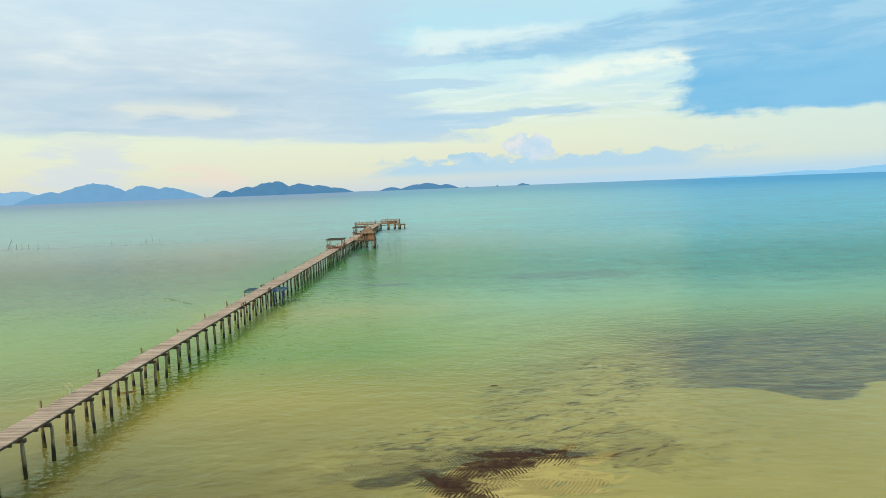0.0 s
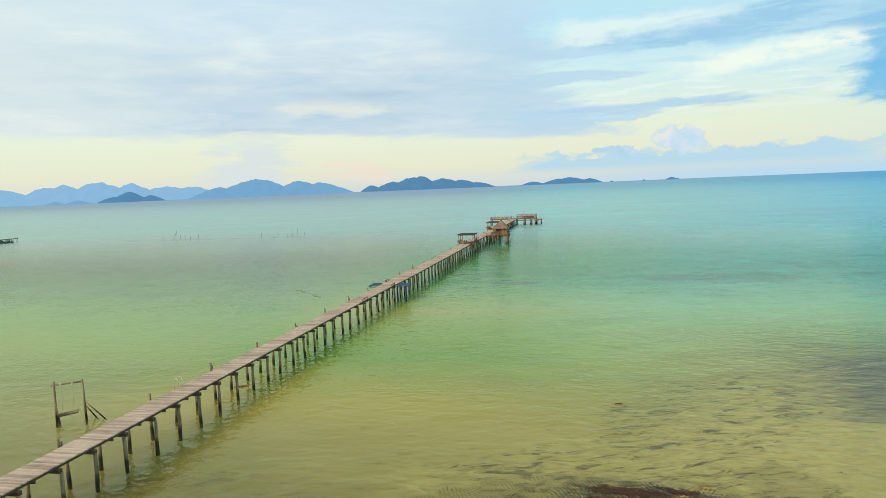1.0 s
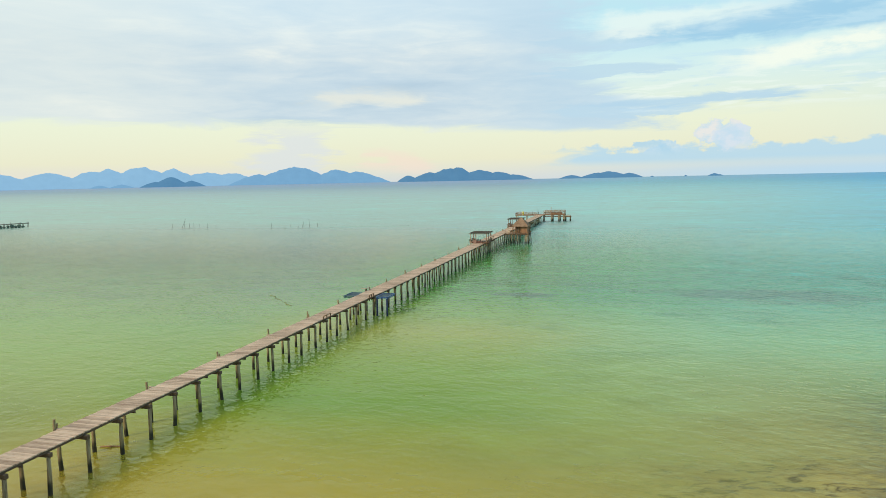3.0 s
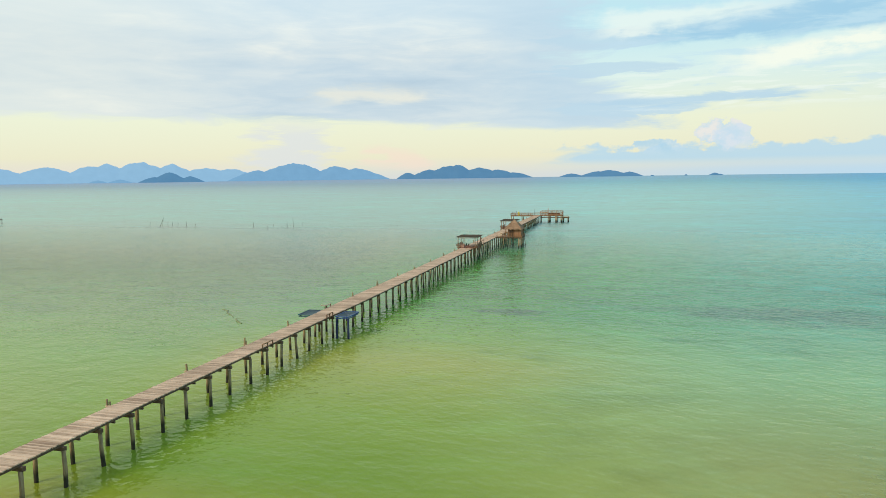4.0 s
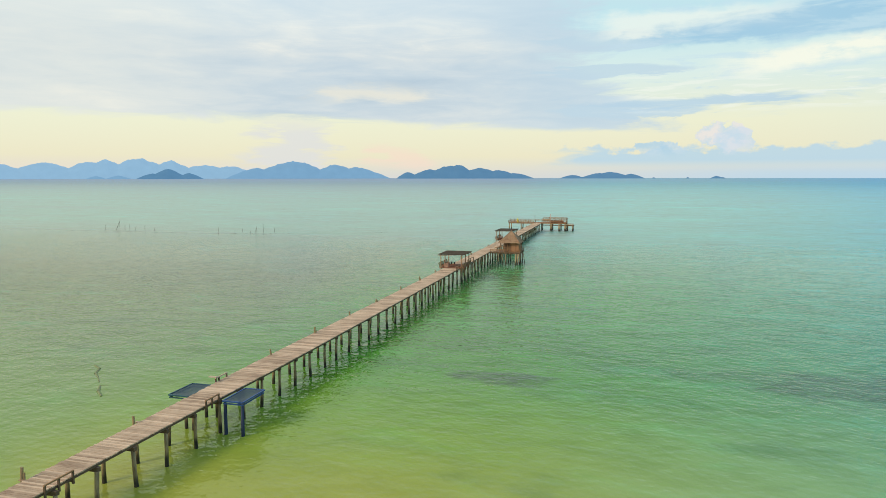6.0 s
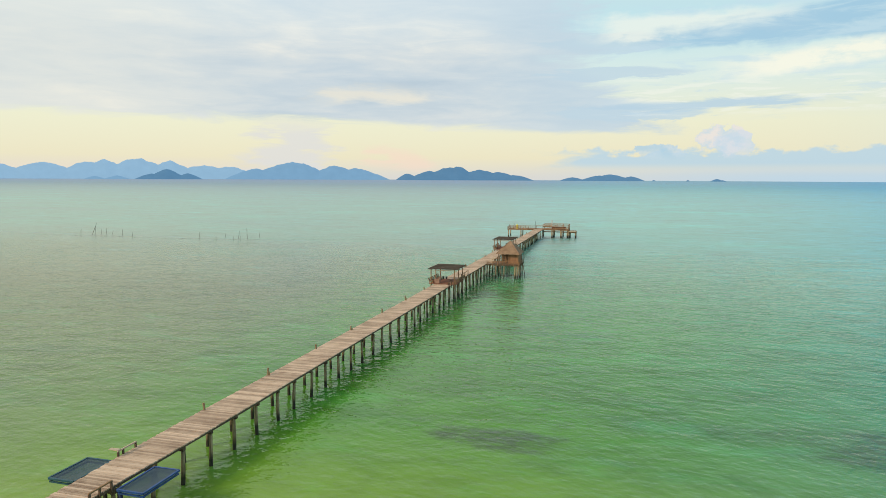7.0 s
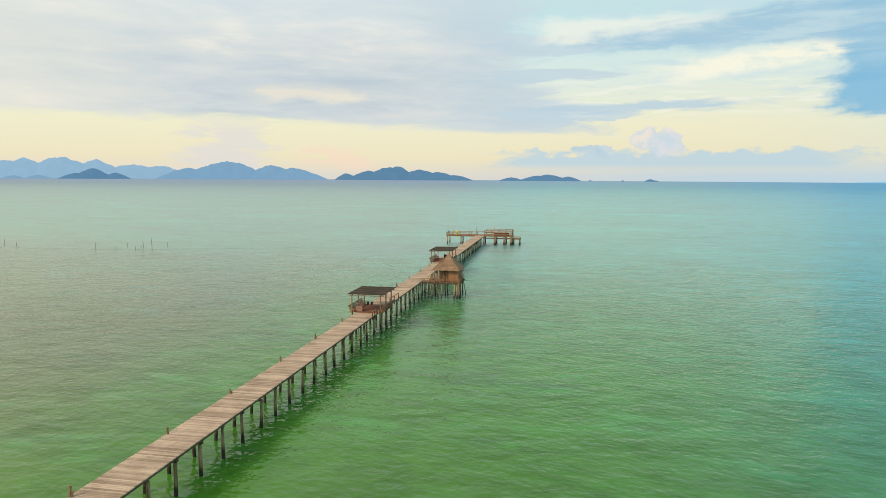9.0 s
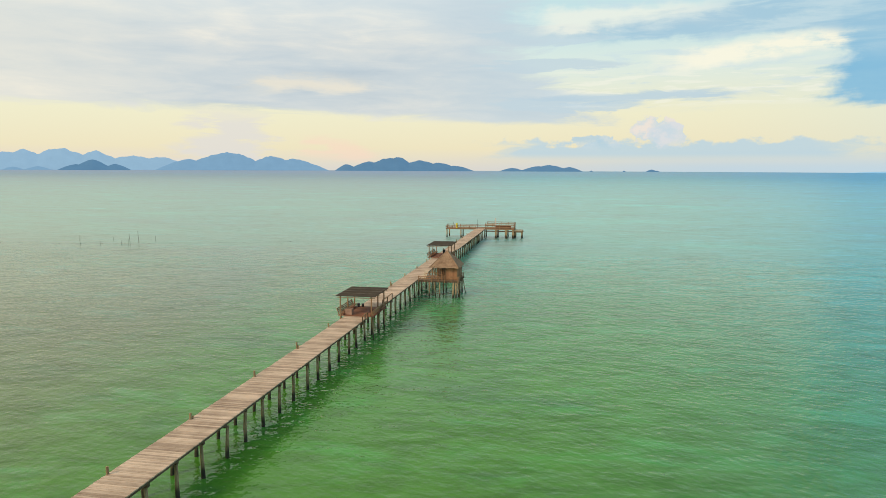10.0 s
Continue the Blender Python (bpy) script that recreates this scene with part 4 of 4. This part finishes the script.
    for s in range(4):
        a, b = corners[s], corners[(s + 1) % 4]
        out = (b - a).cross(apex - a).normalized()
        for c in range(12):
            f0, f1 = c / 12 - 0.02, (c + 1.75) / 12
            n = max(3, int((b - a).length * (1 - c / 12) / 0.15))
            for i in range(n):
                u = (i + 0.5 + r.uniform(-0.25, 0.25)) / n
                w_ = 0.6 / n
                lo_f, hi_f = f0 + r.uniform(-0.025, 0.015), min(1.0, f1)
                lift = 0.05 + r.uniform(0, 0.035)
                pts = []
                for f, du, up in ((lo_f, -w_, lift), (lo_f, w_, lift), (hi_f, w_, 0.01), (hi_f, -w_, 0.01)):
                    p = (a + (b - a) * min(1, max(0, u + du)))
                    pts.append(p + (apex - p) * f + out * up)
                top = [bm.verts.new(p) for p in pts]
                low = [bm.verts.new(p - out * 0.03) for p in pts[:2]]
                bm.faces.new(top)
                bm.faces.new((low[0], low[1], top[1], top[0]))
    part("thatch", bm, M_thatch, roof)
    for s in range(4):
        bm = bmesh.new()
        p = corners[s]
        bar(bm, p + Vector((0, 0, 0.09)), apex + Vector((0, 0, 0.05)), 0.07, 0.05, 6)
        part("hip_roll", bm, M_thatch, roof)
    return base


hut()

# ---- pier head ----


def stage(name, x0, x1, y0, y1, z, label, rail_z=None, rail_sides=(), rows=2, columns=4, back=0.0):
    """A timber platform on piles, with rails on the sides asked for."""
    base = thing(name, ((x0 + x1) / 2, (y0 + y1) / 2, z), label, "platform", "platforms at the pier head")
    cx, cy = (x0 + x1) / 2, (y0 + y1) / 2
    x0, x1, y0, y1 = x0 - cx, x1 - cx, y0 - cy, y1 - cy
    bm = bmesh.new()
    n = int((x1 - x0) / 0.2)
    for i in range(n):
        x = x0 + (x1 - x0) * i / n
        box(bm, x + 0.006, x + (x1 - x0) / n - 0.006, y0 + jit(0.04), y1 + jit(0.04), -0.06, 0.0)
    part("deck", bm, M_rail, base, "brown plank deck")
    for y in (y0 + 0.15, y1 - 0.15):
        bm = bmesh.new()
        box(bm, x0 - 0.1, x1 + 0.1, y - 0.09, y + 0.09, -0.30, -0.062, bevel=0.01)
        part("edge_beam", bm, M_rail, base)
    for i in range(columns):
        for j in range(rows):
            x = x0 + 0.2 + (x1 - x0 - 0.4) * (i / (columns - 1) if name != "landing_stage" else (0.37, 0.74, 1.0)[i])
            y = y0 + 0.2 + (y1 - y0 - 0.4) * j / (rows - 1)
            for d in ((-0.16, 0.16) if name == "landing_stage" else (0.0,)):
                bm = bmesh.new()
                bar(bm, (x + d + jit(0.05), y, -z - 3.5), (x + d, y, -0.30), 0.17, 0.14, 9)
                part("round_post", bm, M_pile, base, smooth=True)
    for side in rail_sides:
        a, b = {"s": ((x0, y0), (x1, y0)), "n": ((x0, y1), (x1, y1)), "w": ((x0, y0), (x0, y1)), "e": ((x1, y0), (x1, y1))}[side]
        length = math.dist(a, b)
        n = max(2, round(length / 1.6) + 1)
        for i in range(n):
            x, y = a[0] + (b[0] - a[0]) * i / (n - 1), a[1] + (b[1] - a[1]) * i / (n - 1)
            bm = bmesh.new()
            bar(bm, (x, y, -0.25), (x + jit(0.03), y, rail_z + jit(0.05)), 0.075, square=True)
            part("rail_post", bm, M_rail, base)
        for zz in ((rail_z, rail_z * 0.62, rail_z * 0.25) if rail_z > 1 else (rail_z, rail_z * 0.5)):
            bm = bmesh.new()
            bar(bm, (*a, zz), (*b, zz + jit(0.03)), 0.08 if rail_z > 1 else 0.06, square=True)
            part("rail", bm, M_rail, base)
    return base


HX = mid(170)
stage("viewing_platform", -8.75, HX - HALF - 0.02, 171.0, 175.0, 2.30, "low railed plank platform beside the pier head", 0.62, ("s", "n", "w"), 2, 3)
stage("landing_stage", HX + HALF + 0.02, 7.75, 171.0, 175.0, 2.36, "railed timber landing stage on doubled piles", 1.30, ("s", "n", "e"), 2, 3)
stage("head_deck", HX - HALF - 0.01, HX + HALF + 0.01, 171.52, 175.0, 2.31, "plank deck joining the two platforms at the pier end", 0.7, ("n",), 2, 2)
stage("landing_step", 7.80, 9.75, 171.4, 174.4, 1.75, "lower timber landing step on short piles", 0.42, ("s",), 2, 2)
for x0, x1, z0, z1 in ((0.9, 3.2, 3.00, 3.36), (7.85, 9.6, 1.80, 1.98)):
    bm = bmesh.new()
    box(bm, x0, x1, 171.06, 171.12, z0, z1, bevel=0.01)
    tagged(part("rail_board", bm, M_pale, None, "pale board nailed along the landing stage rail"), category="board")
bm = bmesh.new()
box(bm, 0.9, 7.6, 171.1, 171.3, 1.55, 1.80, bevel=0.01)
tagged(part("brace_beam", bm, M_beam, None, "dark beam tying the doubled piles together"), category="beam")
bm = bmesh.new()
box(bm, 3.3, 7.0, 171.3, 171.42, 2.40, 3.05, bevel=0.01)
tagged(part("plank_screen", bm, M_floor, None, "reddish plank screen standing on the landing stage"), category="screen")


def pole(name, x, y, z, h, r, lean, mat, label, category="pole"):
    bm = bmesh.new()
    bar(bm, (0, 0, 0), (lean, 0, h), r, r * 0.7, 7)
    ob = part(name, bm, mat, None, label)
    ob.location = (x, y, z)
    return tagged(ob, category=category)


pole("mooring_pole", -1.15, 171.3, 2.24, 2.2, 0.05, 0.0, M_stake, "thin dark pole standing at the pier head")
pole("mooring_pole", -8.5, 171.6, 2.30, 1.15, 0.05, 0.15, M_stake, "short dark pole on the railed platform")
pole("mooring_pole", -3.2, 171.7, 2.30, 1.2, 0.05, 0.25, M_stake, "short leaning pole on the railed platform")
pole("mooring_pole", -7.3, 171.7, 2.30, 1.35, 0.06, 0.30, M_stake, "short leaning pole on the railed platform")
pole("marker_post", 3.25, 171.8, 2.36, 2.45, 0.16, 0.0, M_white, "pale stout marker post on the landing stage", "post")
bin_round(-6.25, 171.7, 2.30, 0.26, 1.05, M_yellow, "yellow plastic drum on the railed platform")

# ---- netted frames beside the pier ----


def net_frame(x0, x1, y0, y1, z, label, legs, paint):
    cx, cy = (x0 + x1) / 2, (y0 + y1) / 2
    base = thing("net_lounge", (cx, cy, z), label, "net", "net frames beside the pier")
    hx, hy = (x1 - x0) / 2, (y1 - y0) / 2
    for a, b in (((-hx, -hy), (hx, -hy)), ((hx, -hy), (hx, hy)), ((hx, hy), (-hx, hy)), ((-hx, hy), (-hx, -hy))):
        bm = bmesh.new()
        bar(bm, (*a, 0), (*b, 0), 0.065, square=True)
        part("frame_beam", bm, paint, base, "painted frame beam")
        bm = bmesh.new()
        bar(bm, (a[0] * 0.97, a[1] * 0.97, -0.16), (b[0] * 0.97, b[1] * 0.97, -0.16), 0.05, square=True)
        part("lower_beam", bm, paint, base)
    bm = bmesh.new()
    n = 12
    vs = [[bm.verts.new((-hx + 0.05 + (2 * hx - 0.1) * i / n, -hy + 0.05 + (2 * hy - 0.1) * j / n,
                         0.02 - 0.14 * math.sin(math.pi * i / n) * math.sin(math.pi * j / n))) for i in range(n + 1)] for j in range(n + 1)]
    for j in range(n):
        for i in range(n):
            bm.faces.new((vs[j][i], vs[j][i + 1], vs[j + 1][i + 1], vs[j + 1][i]))
    part("net", bm, M_net, base, "dark sagging net")
    for x, y in legs:
        bm = bmesh.new()
        bar(bm, (x - cx, y - cy, -z - 1.8), (x - cx, y - cy, -0.2), 0.12, 0.10, 9)
        part("leg", bm, M_navy if x > 0 else M_pile, base, smooth=True)


net_frame(-2.68, -1.26, 10.15, 12.55, 2.12, "dark teal framed net platform hung beside the deck", ((-1.6, 10.3), (-1.6, 12.4)), M_teal)
net_frame(1.26, 2.62, 10.0, 12.55, 2.12, "blue framed net platform with seawater below", ((1.36, 10.08), (2.53, 10.08)), M_blue)


def handrail(x, ys, h, label, mat):
    base = thing("handrail", (x, ys[0], DECK), label, "railing", "short handrails")
    for y in ys:
        bm = bmesh.new()
        bar(bm, (0, y - ys[0], -0.35), (0, y - ys[0], h), 0.06, square=True)
        part("post", bm, M_beam, base)
    bm = bmesh.new()
    bar(bm, (0, -0.05, h + 0.02), (0, ys[-1] - ys[0] + 0.05, h + 0.02), 0.05, square=True)
    part("rail", bm, mat, base)


handrail(1.05, (8.6, 9.2, 9.9), 0.28, "short low wooden handrail on the deck edge", M_rail)
handrail(-1.10, (12.85, 13.2, 14.1), 0.25, "short low wooden handrail above the net", M_pale)
handrail(0.91, (-2.85, -2.1, -1.3), 0.24, "short low wooden handrail on the deck edge", M_rail)
handrail(HALF + 0.05, (68.8, 69.6, 70.4), 0.48, "short wooden handrail in front of the shelter", M_rail)
handrail(HALF + 0.05, (76.0, 78.0, 80.0), 0.65, "low wooden handrail behind the shelter", M_rail)
bm = bmesh.new()
box(bm, -0.28, 0.28, -0.11, 0.11, 0, 0.05, bevel=0.01)
seat = part("side_plank", bm, M_pale, None, "pale yellow plank laid on the low handrail")
seat.location = (-1.34, 12.90, DECK + 0.296)
tagged(seat, category="plank")


def ladder():
    base = thing("swim_ladder", (-0.93, -36.4, DECK), "pale bent-tube swimming ladder hooked on the deck edge", "ladder")
    for y in (-0.25, 0.25):
        bm = bmesh.new()
        pts = [(0.25, 0.0), (0.18, 0.42), (0.0, 0.66), (-0.18, 0.58), (-0.22, 0.0), (-0.25, -0.9)]
        for (xa, za), (xb, zb) in zip(pts, pts[1:]):
            bar(bm, (xa, y, za), (xb, y, zb), 0.025, 0.025, 7)
        part("side_tube", bm, M_tube, base)
    for i in range(2):
        bm = bmesh.new()
        bar(bm, (-0.235, -0.25, -0.3 - 0.4 * i), (-0.235, 0.25, -0.3 - 0.4 * i), 0.025, 0.025, 6)
        part("rung", bm, M_tube, base)


ladder()

# ---- swing standing in the water ----


def swing():
    base = thing("water_swing", (-8.65, -37.6, 0), "rough pole swing with plank seat standing in the shallows", "swing")
    pl, pr = Vector((-0.80, -0.40, 0)), Vector((0.90, 0.40, 0))
    for p, lean, foot in ((pl, Vector((-0.02, 0.05, 0)), -0.5), (pr, Vector((-0.10, 0.0, 0)), -0.5)):
        bm = bmesh.new()
        bar(bm, p + Vector((0, 0, foot)), p + lean + Vector((0, 0, 2.9)), 0.085, 0.075, 8)
        part("upright", bm, M_pile, base, smooth=True)
    for a, b in ((pl + Vector((0.35, -0.05, -0.3)), pl + Vector((0.0, 0.0, 1.4))), (pl + Vector((-0.1, 0.35, -0.3)), pl + Vector((0, 0.02, 1.2))),
                 (pr + Vector((1.25, 0.45, -0.15)), pr + Vector((-0.02, 0, 1.35))), (pr + Vector((0.45, 0.6, -0.2)), pr + Vector((-0.03, 0, 1.1)))):
        bm = bmesh.new()
        bar(bm, a, b, 0.05, 0.045, 7)
        part("brace", bm, M_pile, base, smooth=True)
    bm = bmesh.new()
    bar(bm, pl + Vector((-0.2, -0.05, 2.64)), pr + Vector((-0.05, 0.04, 2.74)), 0.06, 0.06, 8)
    part("top_bar", bm, M_pile, base, smooth=True)
    d = (pr - pl).normalized()
    side = Vector((-d.y, d.x, 0))
    for u in (0.42, 1.15):
        p = pl + d * u
        bm = bmesh.new()
        bar(bm, p + Vector((0, 0, 0.55 + 0.10 * u)), p + Vector((0, 0, 2.64)), 0.016, 0.016, 5)
        part("rope", bm, M_rope, base, "pale thin rope")
        bm = bmesh.new()
        bar(bm, p - side * 0.09 + Vector((0, 0, 2.68)), p + side * 0.09 + Vector((0, 0, 2.68)), 0.075, 0.075, 8)
        part("knot", bm, M_rope, base)
    bm = bmesh.new()
    p = pl + d * 0.78
    box(bm, -0.62, 0.62, -0.17, 0.17, -0.05, 0.05, Matrix.Translation(p + Vector((0, 0, 0.60))) @ Matrix.Rotation(math.atan2(d.y, d.x), 4, "Z") @ pose(0, 0, 0, 15, -8, 0), 0.01)
    part("seat", bm, M_pile, base, "dark plank seat hanging askew")


swing()

# ---- far stakes, float line and raft ----


def stake(x, y, h, lean, forked=False):
    ob = thing("fishing_stake", (x, y, 0), "thin dark fishing stake standing in the sea", "stake", "fishing stakes")
    bm = bmesh.new()
    bar(bm, (0, 0, -1.5), (lean * 0.5, 0, h * 0.6), 0.046, 0.04, 6)
    bar(bm, (lean * 0.5, 0, h * 0.6), (lean * 0.8, 0.1, h), 0.042, 0.025, 6)
    part("shaft", bm, M_stake, ob)
    if forked:
        bm = bmesh.new()
        bar(bm, (-1.2, 0, -0.8), (lean * 0.6, 0, h * 0.8), 0.06, 0.05, 6)
        part("prop", bm, M_stake, ob)


for x, y, h, lean, forked in ((-83.2, 138.1, 1.9, 0.0, 0), (-79.0, 139.0, 0.8, 0.0, 0), (-80.5, 145.5, 1.0, 0.1, 0), (-74.7, 140.1, 0.9, 0.1, 0), (-72.8, 140.6, 2.3, -0.5, 0), (-73.7, 141.0, 1.2, 0.0, 0),
                              (-71.0, 141.0, 3.0, -0.45, 0), (-71.8, 148.0, 1.2, 0.1, 0), (-122.5, 140.5, 1.6, 0.2, 0), (-117.5, 140.0, 3.4, 0.9, 1), (-116.0, 141.0, 1.8, 0.0, 0), (-113.6, 140.2, 2.0, -0.2, 0),
                              (-111.5, 139.8, 1.5, 0.3, 0), (-108.0, 139.5, 1.9, 0.0, 0), (-104.5, 139.0, 1.3, 0.2, 0)):
    stake(x, y, h, lean, forked)


def float_line():
    """A sagging head rope with small floats, laid on the water between the stakes."""
    base = thing("float_line", (-90, 139, 0.0), "long dark rope with small floats on the sea", "rope")
    pts = []
    for i in range(61):
        u = i / 60
        x = -45 + 95 * u
        pts.append((x, 0.6 * math.sin(u * 9) - 1.2 + 16 * u * u * u, 0.03))
    bm = bmesh.new()
    for a, b in zip(pts, pts[1:]):
        bar(bm, a, b, 0.006, 0.006, 5)
    part("rope", bm, M_stake, base)
    for i in range(2, 60, 3):
        bm = bmesh.new()
        bmesh.ops.create_uvsphere(bm, u_segments=8, v_segments=5, radius=0.085, matrix=Matrix.Translation(pts[i]) @ Matrix.Diagonal((1.4, 1, 0.8, 1)))
        part("float", bm, M_stake, base)


float_line()


def raft():
    base = thing("fish_raft", (-197, 145, 0), "low bamboo fish raft heaped with grey-green netting", "raft")
    turn = Matrix.Rotation(math.atan2(7.6, 5.6), 4, "Z")
    for i in range(3):
        bm = bmesh.new()
        y = -1.6 + 1.6 * i
        bar(bm, turn @ Vector((-6.2, y, 1.30 + jit(0.08))), turn @ Vector((6.2, y, 1.55 + jit(0.08))), 0.10, 0.08, 6)
        part("long_pole", bm, M_stake, base)
    for i in range(8):
        bm = bmesh.new()
        x = -4.4 + 1.25 * i
        bar(bm, turn @ Vector((x, -1.9, 0.9)), turn @ Vector((x, 1.9, 0.9)), 0.09, 0.07, 6)
        part("cross_pole", bm, M_stake, base)
        for y in (-1.6, 1.6):
            bm = bmesh.new()
            bar(bm, turn @ Vector((x + jit(0.2), y, -1.5)), turn @ Vector((x, y, 1.25)), 0.08, 0.07, 6)
            part("leg", bm, M_stake, base)
    for i, top in enumerate((0.75, 0.95, 0.55, 0.90, 1.25, 0.70, 1.15, 0.60)):
        bm = bmesh.new()
        x = -4.3 + 1.22 * i
        box(bm, x - 0.50, x + 0.46, -1.45, 1.45, 0.08, top, turn, 0.2)
        for v in bm.verts:
            v.co += Vector((jit(0.12), jit(0.12), jit(0.10)))
        part("net_bale", bm, M_netting, base, "grey-green heap of netting")
    for x, y in ((-4.4, 1.6), (-1.9, -1.6), (0.6, 1.6), (3.1, -1.6), (5.9, 1.6), (5.9, -1.6), (-5.9, -1.6)):
        bm = bmesh.new()
        bar(bm, turn @ Vector((x, y, -1.5)), turn @ Vector((x + jit(0.25), y, 2.1)), 0.06, 0.05, 6)
        part("upright", bm, M_stake, base)


raft()

# sunken bough just under the surface, in rough crooked lengths
bm = bmesh.new()
spots = [Vector((-17.9 + 6.4 * i / 7 + jit(0.16), 20.9 - 6.7 * i / 7 + jit(0.16), -0.055 + jit(0.02))) for i in range(8)]
for i, (p, q) in enumerate(zip(spots, spots[1:])):
    if i != 4:
        bar(bm, p, q + (q - p) * 0.08, 0.10 + 0.03 * math.sin(i * 1.3), 0.11 + 0.03 * math.sin(i * 1.3 + 1.3), 9)
for i in (2, 5):
    bar(bm, spots[i], spots[i] + Vector((0.75, 0.25, 0.02)), 0.08, 0.04, 7)
tagged(part("sunken_log", bm, M_log, None, "dark waterlogged bough lying just awash"), category="log")

# ---- drifting bits ----
bm = bmesh.new()
for a, b, r in (((-0.55, -0.12, 0.02), (0.10, 0.02, 0.05), 0.055), ((0.05, 0.0, 0.05), (0.60, 0.16, 0.03), 0.05), ((0.0, 0.0, 0.04), (0.22, -0.24, 0.06), 0.03)):
    bar(bm, a, b, r, r * 0.8, 8)
wood_bit = part("driftwood", bm, M_rail, None, "reddish-brown piece of driftwood floating under the pier")
wood_bit.location = (-0.6, -28.8, 0.0)
tagged(wood_bit, category="driftwood")
bm = bmesh.new()
for i in range(7):
    bar(bm, (-0.15 + jit(0.1), jit(0.12), -0.01), (0.20 + jit(0.12), jit(0.14), 0.01 + abs(jit(0.02))), 0.03, 0.012, 6)
weed_bit = part("floating_weed", bm, M_weed, None, "small dark clump of weed floating on the sea")
weed_bit.location = (28.3, -30.7, 0.0)
tagged(weed_bit, category="seaweed")

# ---- seaweed wrack on the sand flat ----
WRACK = [(28.2, -44.1, 2.6, 0.75, -0.12), (27.6, -45.5, 1.7, 0.7, 0.25), (24.5, -47.5, 2.3, 0.55, -0.85), (30.4, -43.8, 1.2, 0.25, -0.45)]


def wrack():
    """Loose dark blades washed together in ragged heaps, thinning at the edges."""
    r = random.Random(17)
    for cx, cy, rx, ry, turn in WRACK:
        verts, faces = [], []
        c, sn = math.cos(turn), math.sin(turn)
        for i in range(int(620 * rx * ry)):
            rad, a = abs(r.gauss(0, 0.48)), r.uniform(0, math.tau)
            u, v = rad * math.cos(a) * rx, rad * math.sin(a) * ry
            x, y = cx + u * c - v * sn, cy + u * sn + v * c
            z = max(0.0, bed_height(x, y)) + 0.006 + 0.03 * max(0.0, 1 - rad) * r.random()
            b, ln, wd = r.gauss(-1.0, 0.5), r.uniform(0.10, 0.34), r.uniform(0.010, 0.028)
            d, s_ = Vector((math.cos(b), math.sin(b), 0)), Vector((-math.sin(b), math.cos(b), 0))
            p, k = Vector((x, y, z)), len(verts)
            lift = Vector((0, 0, 0.012))
            verts += [p - s_ * wd, p + s_ * wd, p + d * ln * 0.5 + s_ * wd + lift, p + d * ln * 0.5 - s_ * wd + lift, p + d * ln]
            faces += [(k, k + 1, k + 2, k + 3), (k + 3, k + 2, k + 4)]
        me = bpy.data.meshes.new("seaweed_wrack")
        me.from_pydata([tuple(v) for v in verts], [], faces)
        me.materials.append(M_weed)
        tagged(new("seaweed_wrack", me), "dark brown seaweed wrack washed up on the sand flat", "seaweed", kind="stuff")


wrack()

# ---- deck boards ----


def deck_boards():
    variants = []
    r = random.Random(3)
    for k in range(8):
        bm = bmesh.new()
        a, b = r.uniform(-0.03, 0.015), r.uniform(-0.015, 0.03)
        box(bm, -HALF + a, HALF + b, -PITCH / 2 + 0.011, PITCH / 2 - 0.011, -0.055, r.uniform(-0.008, 0.008))
        variants.append(mesh_of("plank", bm, M_deck))
    verts, faces = [], []
    y = START
    while y < END + 1.5:
        c = mid(y)
        if 21.0 <= y < 65.8:
            piece("plank", r.choice(variants), pier, Matrix.Translation(Vector((c, y + PITCH / 2, DECK)) - pier.location) @ pose(0, 0, 0, 0, 0, r.uniform(-0.5, 0.5)))
        else:
            a, b = c - half(y) + r.uniform(-0.06, 0.02), c + half(y) + r.uniform(-0.015, 0.03)
            if y < 8 and abs((y + 54.45 + 3.7) % 7.46 - 3.7) < 0.09:
                a = c - HALF - 0.02  # the longer board that carries a post stub
            z1 = DECK + r.uniform(-0.008, 0.008)
            k = len(verts)
            for zz in (DECK - 0.055, z1):
                verts += [(a, y + 0.011, zz), (b, y + 0.011 + r.uniform(-0.008, 0.008), zz), (b, y + PITCH - 0.011, zz), (a, y + PITCH - 0.011, zz)]
            faces += [(k + 3, k + 2, k + 1, k), (k + 4, k + 5, k + 6, k + 7)] + [(k + i, k + (i + 1) % 4, k + 4 + (i + 1) % 4, k + 4 + i) for i in range(4)]
        y += PITCH
    me = bpy.data.meshes.new("deck_planks")
    me.from_pydata([tuple(Vector(v) - pier.location) for v in verts], [], faces)
    me.materials.append(M_deck)
    ob = new("deck_planks", me)
    ob.parent = pier
    tagged(ob, "weathered grey-brown deck planks", kind="stuff")


deck_boards()
